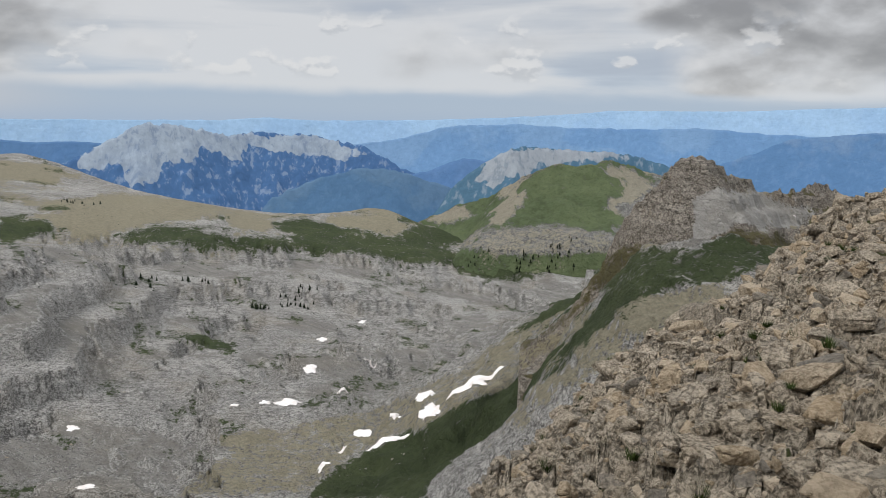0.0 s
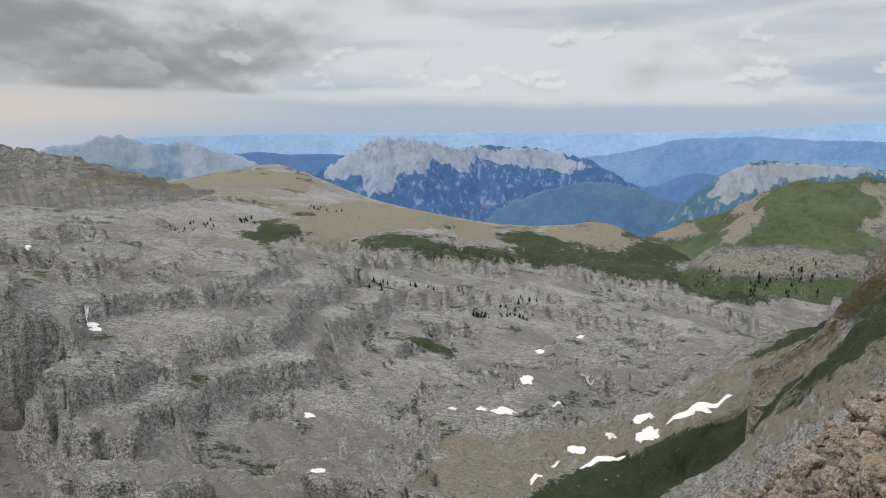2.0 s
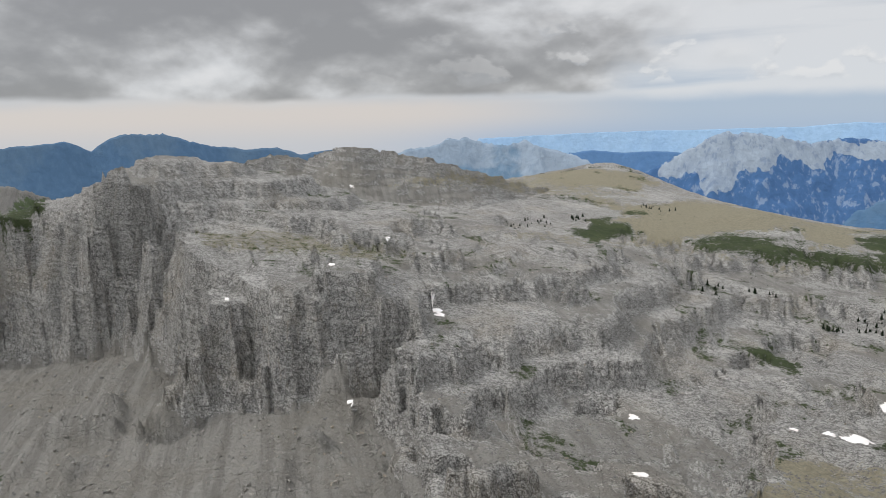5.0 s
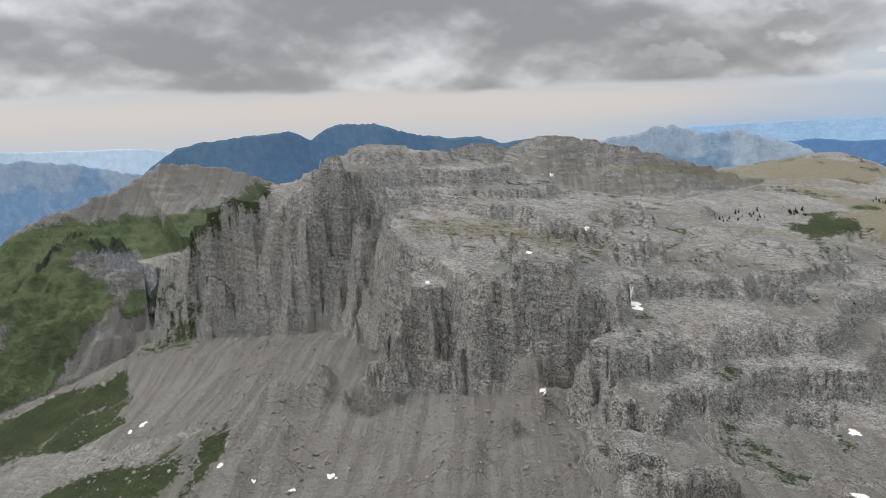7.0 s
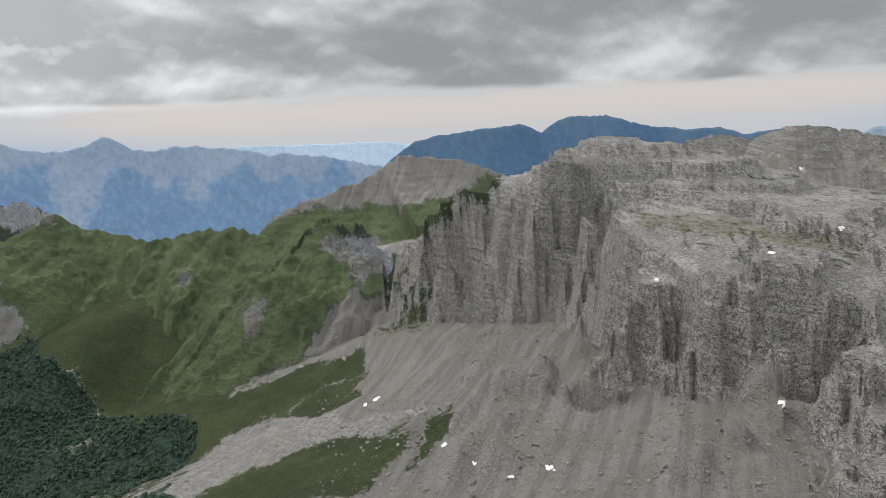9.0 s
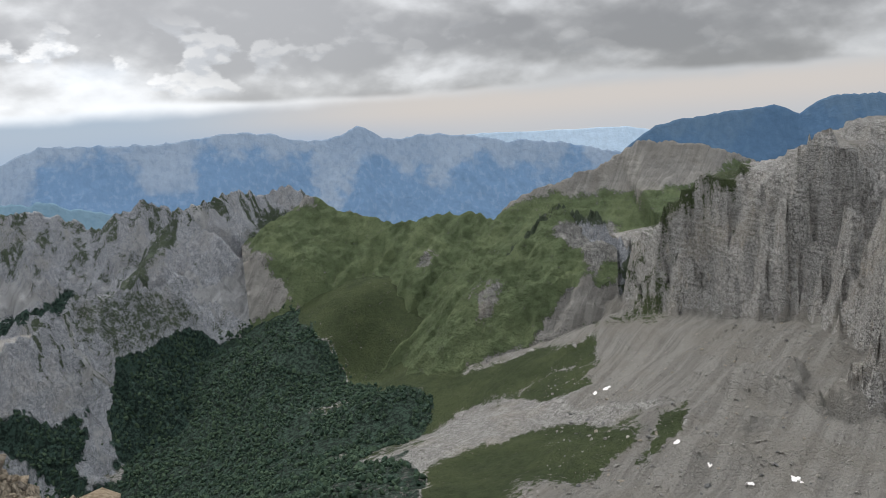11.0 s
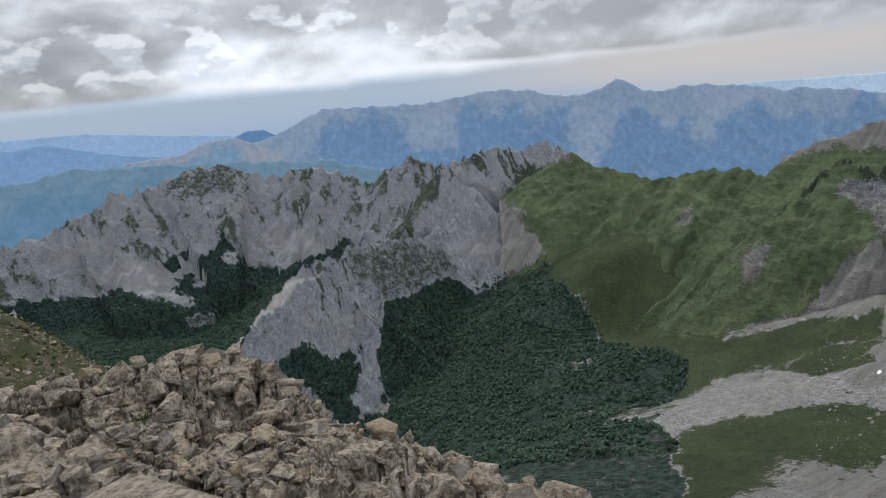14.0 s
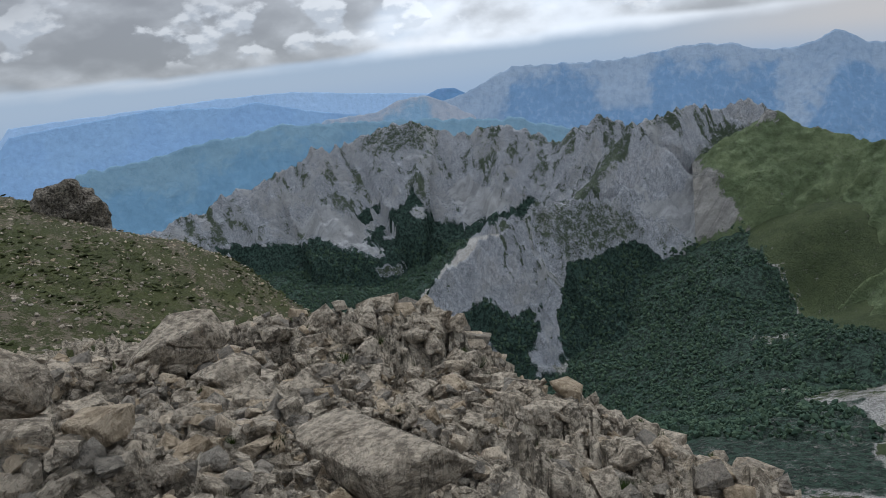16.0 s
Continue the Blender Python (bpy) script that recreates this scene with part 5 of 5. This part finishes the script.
def summit_cover(x, y, z, up):
    r = np.hypot(x, y)
    az = np.degrees(np.arctan2(-x, y))
    turf = smooth(25, 45, r) * smooth(128, 134, np.abs(az))
    n = fbm(x, y, 2.2, 4, 861)
    n2 = fbm(x, y, 9, 4, 863)
    grass = smooth(0.2, 0.5, n) * smooth(0.6, 0.9, up) * 0.75
    tuft = fbm(x * 0.8, y * 1.4, 0.9, 3, 867)
    return masks(x, np.maximum(grass, turf * (0.42 + 0.5 * smooth(-0.6, 0.6, tuft * 1.3 + n2 * 0.5))), 0, turf * 0.95, 0)


tagged(sheet("summit_ground", summit, summit_cover, np.concatenate([np.arange(-37, 3, 0.11), np.arange(3, 97, 1.5), np.arange(97, 161, 0.11), np.arange(161, 324, 2.5)]), 0.22, 150.0, 270, M_CRAG), "broken beige limestone summit with tufts of turf", "ground", kind="structure")


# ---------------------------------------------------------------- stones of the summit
M_STONE = land_material("stone", (0.57, 0.488, 0.382), (0.39, 0.326, 0.247), grain=0.04, covered=False, relief_shade=0.35, beds=0.0, vary=True)


def stone_form(seed, points=15):
    """An angular broken stone, about a metre long: corners, faces."""
    rng = random.Random(seed)
    bm = bmesh.new()
    for _ in range(points):
        v = Vector((rng.uniform(-1, 1), rng.uniform(-1, 1), rng.uniform(-1, 1)))
        v = v / max(abs(v.x), abs(v.y), abs(v.z), 0.3) * rng.uniform(0.75, 1.0)
        bm.verts.new((v.x * 0.5, v.y * rng.uniform(0.3, 0.42), v.z * rng.uniform(0.2, 0.34)))
    bmesh.ops.convex_hull(bm, input=bm.verts)
    for v in [v for v in bm.verts if not v.link_faces]:
        bm.verts.remove(v)
    bmesh.ops.triangulate(bm, faces=bm.faces)
    bm.verts.index_update()
    verts = np.array([v.co[:] for v in bm.verts])
    tris = np.array([[v.index for v in f.verts] for f in bm.faces])
    bm.free()
    return verts, tris


FORMS = [stone_form(k) for k in range(16)]


def heap(name, places, sizes, lift, label, category, seed, material, squash=1.0):
    """Many stones or clumps as one mesh: each a turned, scaled form set into the ground."""
    rng = np.random.default_rng(seed)
    all_v, all_t, base = [], [], 0
    for (x, y, z), size in zip(places, sizes):
        v, t = FORMS[rng.integers(len(FORMS))]
        e = Euler(rng.uniform((-0.5, -0.5, 0), (0.5, 0.5, 6.28))).to_matrix()
        w = (v * size * rng.uniform(0.75, 1.25, 3) * (1, 1, squash)) @ np.array(e).T + (x, y, z + size * lift)
        all_v.append(w)
        all_t.append(t + base)
        base += len(v)
    verts, tris = np.concatenate(all_v), np.concatenate(all_t)
    ob = raw_mesh(name, verts, tris, None, material)
    ob.data.polygons.foreach_set("use_smooth", np.zeros(len(tris), bool))
    return tagged(ob, label, category, kind="stuff")


def strew(count, az0, az1, r0, r1, seed, power=1.0):
    rng = np.random.default_rng(seed)
    a = np.radians(rng.uniform(az0, az1, count))
    r = r0 + (r1 - r0) * rng.uniform(0, 1, count) ** power
    x, y = -r * np.sin(a), r * np.cos(a)
    return x, y, summit(x, y), r, rng


def stones_over(name, count, az0, az1, r0, r1, seed, small, large, label, power=1.0, lift=-0.03):
    x, y, z, r, rng = strew(count, az0, az1, r0, r1, seed, power)
    size = (small + (large - small) * rng.uniform(0, 1, count) ** 3) * (0.5 + r / r1)
    heap(name, np.stack([x, y, z], -1), size, lift, label, "stones", seed, M_STONE)


stones_over("rubble", 9000, 122, 160, 2.4, 9.5, 901, 0.05, 0.24, "loose beige and grey limestone rubble", 1.2, 0.1)
stones_over("outcrop_stones", 1100, 100, 142, 6.5, 12.5, 905, 0.12, 0.5, "broken limestone blocks of the outcrop")
stones_over("crag_stones", 9000, -36, 0, 5.5, 48, 909, 0.13, 0.85, "broken limestone blocks on the crag slope", 1.1)


def boulder(x, y, size, seed, stretch=(1, 1, 1), sink=0.12, turn=0.0):
    v, t = stone_form(seed, 17)
    bm = bmesh.new()
    vs = [bm.verts.new(Vector(p) * size) for p in v]
    for f in t:
        bm.faces.new([vs[k] for k in f])
    bmesh.ops.bevel(bm, geom=bm.edges[:], offset=size * 0.018, segments=1, affect="EDGES")
    for p in bm.verts:
        n = noise.noise(p.co * (7 / size) + Vector((seed, 0, 0)))
        p.co = Vector((p.co.x * stretch[0], p.co.y * stretch[1], p.co.z * stretch[2])) * (1 + 0.025 * n)
    me = bpy.data.meshes.new("boulder")
    bm.to_mesh(me)
    bm.free()
    me.materials.append(M_STONE)
    ob = new("boulder", me)
    z = float(summit(np.array([x]), np.array([y]))[0])
    ob.matrix_basis = pose(x, y, z + size * (0.3 * stretch[2] - sink), 6 * math.sin(seed), 8 * math.cos(seed), turn)
    return ob


def boulder_at(az, r, size, seed, label="", **kw):
    x, y, _ = spot(az, 0, r, E1 if az > 60 else E0)
    return tagged(boulder(x, y, size, seed, **kw), label or "angular beige limestone boulder lying on the rubble", "boulder", "summit boulders")


boulder_at(132.5, 4.0, 1.0, 42, "large flat-topped tan limestone slab among rubble", stretch=(1.3, 1.0, 0.65), turn=70, sink=0.02)
boulder_at(157.2, 5.2, 0.75, 22, "tall grey weathered limestone block", stretch=(0.8, 0.8, 1.5))
boulder_at(152.6, 4.3, 0.42, 23, "dark grey split limestone block", stretch=(0.8, 0.8, 1.6), turn=70)
boulder_at(160, 3.2, 0.5, 24)
boulder_at(146.0, 8.2, 1.1, 25, "pile-topping grey limestone boulder", stretch=(1, 1, 0.9))
boulder_at(149.0, 8.6, 0.9, 26)
boulder_at(142.5, 7.4, 0.7, 27)
rng = random.Random(77)
for k in range(110):
    az = rng.uniform(126, 159)
    boulder_at(az, rng.uniform(3.0, 9.5), rng.uniform(0.12, 0.30), 100 + k, turn=rng.uniform(0, 360), stretch=(1, rng.uniform(0.7, 1.1), rng.uniform(0.7, 1.2)))
for k in range(90):
    az = rng.uniform(102, 138)
    boulder_at(az, rng.uniform(7.0, 10.8), rng.uniform(0.3, 0.8), 300 + k, "rough beige limestone block of the outcrop", turn=rng.uniform(0, 360), stretch=(1, rng.uniform(0.7, 1.1), rng.uniform(0.6, 0.9)), sink=0.3)
for k in range(95):
    az = rng.uniform(-34, -6)
    r = rng.uniform(6, 40)
    boulder_at(az, r, rng.uniform(0.4, 0.9) * (0.6 + r / 22), 500 + k, "angular limestone block on the crag slope", turn=rng.uniform(0, 360), stretch=(1, rng.uniform(0.7, 1.1), rng.uniform(0.6, 1.1)), sink=0.15)


def rock_knob():
    """The rounded tower of rock on the turf shoulder."""
    x, y, z = spot(150.4, -6.9, 90, E1)
    bm = bmesh.new()
    bmesh.ops.create_icosphere(bm, subdivisions=5, radius=1)
    for v in bm.verts:
        p = v.co.copy()
        q = Vector((p.x * 3.6, p.y * 3.4, max(p.z, -0.6) * 4.8))
        q.z = min(q.z, 3.6 + 0.6 * p.x)
        lines = math.sin(q.z * 3.3 + q.x * 1.2) * 0.18
        q += p * (noise.noise(q * 0.45) * 1.1 + noise.noise(q * 1.3) * 0.5 + abs(noise.noise(q * 3.0)) * 0.35 + lines)
        v.co = q
    me = bpy.data.meshes.new("rock_knob")
    bm.to_mesh(me)
    bm.free()
    me.materials.append(M_KNOB)
    ob = new("rock_knob", me)
    ob.matrix_basis = pose(x, y, z, 0, 0, 60)
    tagged(ob, "rounded grey-brown rock tower on a turf shoulder", "rock")


M_KNOB = land_material("knob_rock", (0.33, 0.29, 0.23), (0.16, 0.14, 0.115), grain=0.12, covered=False)
rock_knob()


# ---------------------------------------------------------------- snow, trees
def sighted(az, el, r0=250.0, r1=3200.0):
    """The place where a sight line from the summit meets the land."""
    r = np.exp(np.linspace(math.log(r0), math.log(r1), 900))
    a = radians(az)
    x, y = -r * math.sin(a), r * math.cos(a)
    z = np.max([h(x, y) for h in HEIGHTS[:9]], axis=0)
    hit = np.nonzero(z >= r * math.tan(radians(el)))[0]
    k = hit[0] if len(hit) else len(r) - 1
    return x[k], y[k], z[k], r[k]


def surface(x, y):
    return np.max([h(x, y) for h in HEIGHTS[:9]], axis=0)


M_SNOW = bpy.data.materials.new("old_snow")
M_SNOW.use_nodes = True
sn = Nodes(M_SNOW.node_tree)
sn_pos = sn.add("ShaderNodeNewGeometry").outputs["Position"]
sn_col = sn.mix(sn.ramp(sn.noise(sn_pos, 0.12, 5), 0.35, 0.7), (0.74, 0.68, 0.65), (0.86, 0.85, 0.84))
sn_bump = sn.add("ShaderNodeBump", {"Height": sn.noise(sn_pos, 0.8, 5), "Strength": 0.4, "Distance": 0.4}).outputs[0]
sn_out = sn.add("ShaderNodeOutputMaterial")
M_SNOW.node_tree.links.new(sn.add("ShaderNodeBsdfPrincipled", {"Base Color": sn_col, "Roughness": 0.7, "Normal": sn_bump}).outputs[0], sn_out.inputs[0])


def snow_patch(k, az, el, wide, deep):
    x0, y0, z0, r = sighted(az, el)
    a = radians(az)
    across, out = Vector((math.cos(a), math.sin(a))), Vector((-math.sin(a), math.cos(a)))
    step = surface(np.array([x0 - out.x * 6, x0 + out.x * 6]), np.array([y0 - out.y * 6, y0 + out.y * 6]))
    lie = max((step[1] - step[0]) / 12, 0) + math.tan(radians(-el))
    w, d = wide * r / 2000, min(deep * r / 2000 / max(lie, 0.2), wide * r / 2000 * 2.5)
    rings, spokes = 7, 36
    pts = [(0.0, 0.0)]
    for i in range(1, rings + 1):
        for j in range(spokes):
            t = 2 * math.pi * j / spokes
            edge = 0.95 + 0.65 * noise.noise(Vector((math.cos(t) * 1.4 + k * 5.1, math.sin(t) * 1.4, 0.3))) + 0.3 * noise.noise(Vector((math.cos(t) * 4 + k * 3.7, math.sin(t) * 4, 2.3)))
            f = i / rings * max(edge, 0.25)
            pts.append((math.cos(t) * w * f, math.sin(t) * d * f))
    p = np.array(pts)
    for _ in range(14):
        tall = np.ptp(surface(x0 + p[:, 0] * across.x + p[:, 1] * out.x, y0 + p[:, 0] * across.y + p[:, 1] * out.y))
        if tall < 0.9 * max(np.ptp(p[:, 0]), np.ptp(p[:, 1])):
            break
        p = p * (0.92, 0.7)
    x, y = x0 + p[:, 0] * across.x + p[:, 1] * out.x, y0 + p[:, 0] * across.y + p[:, 1] * out.y
    ring = np.concatenate([[0], np.repeat(np.arange(1, rings + 1), spokes)]) / rings
    z = surface(x, y) + min(1.4, 0.12 * w) * (1 - ring**3) - 0.1
    bm = bmesh.new()
    vs = [bm.verts.new(c) for c in zip(x, y, z)]
    for j in range(spokes):
        n = (j + 1) % spokes
        bm.faces.new((vs[0], vs[1 + j], vs[1 + n]))
        for i in range(rings - 1):
            b = 1 + i * spokes
            bm.faces.new((vs[b + j], vs[b + spokes + j], vs[b + spokes + n], vs[b + n]))
    for f in bm.faces:
        f.smooth = True
    me = bpy.data.meshes.new("snow_patch")
    bm.to_mesh(me)
    bm.free()
    me.materials.append(M_SNOW)
    tagged(new("snow_patch", me), "leftover patch of old pinkish-white snow on limestone", "snow", "snow patches")


for k, p in enumerate(SNOW_A + SNOW_B):
    snow_patch(k, *p)


def leaf_material(name, light, dark):
    mat = bpy.data.materials.new(name)
    mat.use_nodes = True
    n = Nodes(mat.node_tree)
    geo = n.add("ShaderNodeNewGeometry")
    c = n.mix(geo.outputs["Random Per Island"], dark, light)
    c = n.mix(n.math("MULTIPLY", n.ramp(n.noise(geo.outputs["Position"], 0.7, 4), 0.35, 0.7), 0.6), c, tuple(v * 0.5 for v in dark))
    out = n.add("ShaderNodeOutputMaterial")
    mat.node_tree.links.new(n.add("ShaderNodeBsdfPrincipled", {"Base Color": c, "Roughness": 0.9, "Specular IOR Level": 0.1}).outputs[0], out.inputs[0])
    return mat


# leaf colours carry some haze: lighter and bluer than the leaves themselves
M_LEAF = leaf_material("hazed_beech_leaf", (0.075, 0.112, 0.068), (0.036, 0.064, 0.046))
M_CUSHION = leaf_material("turf_cushion", (0.062, 0.07, 0.024), (0.035, 0.042, 0.016))
M_PINE = leaf_material("pine_needle", (0.03, 0.042, 0.022), (0.015, 0.024, 0.014))


def woods():
    rng = np.random.default_rng(41)
    a, r = np.radians(rng.uniform(92, 150, 60000)), np.sqrt(rng.uniform(950.0**2, 2750.0**2, 60000))
    x, y = -r * np.sin(a), r * np.cos(a)
    z = surface(x, y)
    wood = by_sight(x, y, z, land_cover(x, y, z, np.ones(x.shape)) * (z - land(x, y) < 25)[:, None])[:, 3]
    gaps = fbm(x, y, 48, 3, 127) > -0.3
    pick = np.nonzero(gaps & ((wood > 0.55) & (r < 2200) | (wood > 0.8)))[0][:16500]
    x, y, z = x[pick], y[pick], z[pick]
    heap("forest", np.stack([x, y, z], -1), rng.uniform(3.5, 10.5, len(x)), 0.3, "dark green beech wood covering the valley", "forest", 43, M_LEAF, 1.9)


woods()


def rubble_on_apron():
    rng = np.random.default_rng(61)
    n = 3200
    a, r = np.radians(rng.uniform(44, 84, n)), 680 + 700 * rng.uniform(0, 1, n) ** 1.2
    x, y = -r * np.sin(a), r * np.cos(a)
    keep = rim_way(x, y) < -50
    x, y = x[keep], y[keep]
    heap("apron_boulders", np.stack([x, y, land(x, y)], -1), 1.2 + 6.0 * rng.uniform(0, 1, len(x)) ** 4, 0.1, "grey boulders strewn over the scree apron", "boulders", 62, M_BLOCK)


M_BLOCK = land_material("block_rock", (0.42, 0.40, 0.37), (0.27, 0.255, 0.23), grain=0.3, covered=False, beds=0.0, vary=True)
rubble_on_apron()


def part(name, bm, material, parent, label=""):
    me = bpy.data.meshes.new(name)
    bm.to_mesh(me)
    bm.free()
    me.materials.append(material)
    ob = new(name, me)
    ob.parent = parent
    return tagged(ob, label)


M_BARK = land_material("bark", (0.12, 0.09, 0.07), (0.06, 0.045, 0.035), grain=0.02, covered=False)


def pine():
    """A small mountain pine: tapered trunk and an uneven crown of drooping whorls."""
    tree = new("pine")
    bm = bmesh.new()
    bmesh.ops.create_cone(bm, cap_ends=True, segments=7, radius1=0.28, radius2=0.08, depth=5.0, matrix=Matrix.Translation((0, 0, 2.0)))
    part("trunk", bm, M_BARK, tree)
    bm = bmesh.new()
    rng = random.Random(5)
    for k in range(64):
        h = 1.0 + 6.2 * (k / 64)
        reach = (7.6 - h) * 0.34 * rng.uniform(0.55, 1.15)
        t = k * 2.4
        tip, root = Vector((math.cos(t) * reach, math.sin(t) * reach, h - 0.35)), Vector((0, 0, h + 0.35))
        across = Vector((-math.sin(t), math.cos(t), 0)) * reach * 0.42
        mid = (tip + root) / 2 + Vector((0, 0, 0.12))
        low = mid - Vector((0, 0, 0.5))
        q = [bm.verts.new(p) for p in (root, mid + across, tip, mid - across, low)]
        for f in ((0, 1, 2), (0, 2, 3), (0, 4, 1), (1, 4, 2), (2, 4, 3), (3, 4, 0)):
            bm.faces.new([q[i] for i in f])
    part("crown", bm, M_PINE, tree)
    return tagged(tree, "small dark mountain pine standing on bare limestone", "tree", "mountain pines")


def pines():
    first = pine()
    rng = random.Random(9)
    made = 0
    for az, el, spread, count in PINE_SPOTS:
        x0, y0, z0, r = sighted(az, el, 600)
        for _ in range(count):
            x, y = x0 + rng.gauss(0, spread) * math.cos(radians(az)), y0 + rng.gauss(0, spread * 0.6) + rng.gauss(0, spread) * math.sin(radians(az))
            z = float(surface(np.array([x]), np.array([y]))[0])
            m = pose(x, y, z - 0.3, 0, 0, rng.uniform(0, 360))
            size = rng.uniform(0.9, 1.9)
            if made == 0:
                first.matrix_basis = m
                ob = first
            else:
                ob = copy_thing(first, m)
            ob.scale = (size, size, size * rng.uniform(0.8, 1.1))
            made += 1


pines()


def tufts():
    """Cushions of mountain grass between the stones."""
    bm = bmesh.new()
    rng = random.Random(15)
    for k in range(90):
        t, lean, r = rng.uniform(0, 6.28), rng.uniform(0.02, 0.11), rng.uniform(0, 0.09)
        foot = Vector((math.cos(t) * r, math.sin(t) * r, 0))
        side = Vector((-math.sin(t), math.cos(t), 0)) * 0.007
        tip = foot + Vector((math.cos(t) * lean, math.sin(t) * lean, rng.uniform(0.07, 0.17)))
        a, b, c = bm.verts.new(foot - side), bm.verts.new(foot + side), bm.verts.new(tip)
        bm.faces.new((a, b, c))
    me = bpy.data.meshes.new("grass_tuft")
    bm.to_mesh(me)
    bm.free()
    me.materials.append(M_BLADE)
    for az0, az1, r0, r1, count, size in ((122, 158, 3.0, 10.0, 50, 0.45), (104, 136, 6.5, 11.5, 60, 0.7), (-34, -5, 8, 34, 90, 1.1)):
        x, y, z, r, g = strew(count, az0, az1, r0, r1, 77 + count)
        for k in range(count):
            ob = new("grass_tuft", me)
            sc = size * g.uniform(0.6, 1.4)
            ob.matrix_basis = pose(x[k], y[k], z[k] + 0.02, 0, 0, g.uniform(0, 360)) @ Matrix.Diagonal((sc, sc, sc, 1))
            tagged(ob, "tuft of green mountain grass between stones", "grass", "grass tufts")


M_BLADE = leaf_material("grass_blade", (0.075, 0.1, 0.028), (0.035, 0.055, 0.017))
tufts()


def hut():
    """The lone shepherd's hut on the pasture."""
    x, y, z, r = sighted(*HUT[0], 900)
    house = new("shepherd_hut")
    house.matrix_basis = pose(x, y, z, 0, 0, 30)
    bm = bmesh.new()
    bmesh.ops.create_cube(bm, size=1, matrix=Matrix.Diagonal((9, 6, 3.4, 1)) @ Matrix.Translation((0, 0, 0.4)))
    part("wall", bm, M_BLOCK, house)
    bm = bmesh.new()
    p = [bm.verts.new(v) for v in ((-5, -3.5, 2.8), (5, -3.5, 2.8), (5, 3.5, 2.8), (-5, 3.5, 2.8), (-5, 0, 5.2), (5, 0, 5.2))]
    for f in ((0, 1, 5, 4), (2, 3, 4, 5), (0, 4, 3), (1, 2, 5), (3, 2, 1, 0)):
        bm.faces.new([p[i] for i in f])
    part("roof", bm, M_SNOW_GREY, house, "pale metal roof")
    tagged(house, "small pale stone hut alone on the pasture", "hut")


M_SNOW_GREY = land_material("roof_metal", (0.6, 0.6, 0.58), (0.45, 0.45, 0.44), grain=0.05, covered=False)
hut()


def scattered(name, label, category, seed, count, az0, az1, r0, r1, small, large, material, squash, floor, lift=0.1, where=None):
    """Many small clumps over a stretch of ground, as one mesh."""
    rng = np.random.default_rng(seed)
    a, r = np.radians(rng.uniform(az0, az1, count)), np.sqrt(rng.uniform(r0**2, r1**2, count))
    x, y = -r * np.sin(a), r * np.cos(a)
    if where:
        k = where(x, y)
        x, y = x[k], y[k]
    heap(name, np.stack([x, y, floor(x, y)], -1), rng.uniform(small, large, len(x)), lift, label, category, seed, material, squash)


scattered("shoulder_turf", "dark green cushions of turf on the stony shoulder", "turf", 201, 4200, 132, 161, 34, 97, 0.25, 0.75, M_CUSHION, 0.55, summit, 0.02, lambda x, y: fbm(x, y, 9, 4, 863) + fbm(x, y, 2.5, 2, 865) * 0.6 > -0.1)
scattered("shoulder_stones", "grey stones strewn on the turf shoulder", "stones", 203, 2600, 132, 161, 30, 97, 0.12, 0.5, M_STONE, 0.8, summit, 0.02)
scattered("dwarf_shrubs", "dark dwarf shrubs dotted over the karst", "shrubs", 205, 900, -8, 42, 1150, 2150, 1.2, 3.2, M_PINE, 1.2, land, 0.2, lambda x, y: fbm(x, y, 170, 3, 207) > 0.02)
scattered("plateau_blocks", "pale loose blocks lying over the karst", "boulders", 209, 2200, -6, 48, 650, 1500, 1.0, 4.0, M_BLOCK, 1.0, land, 0.05)
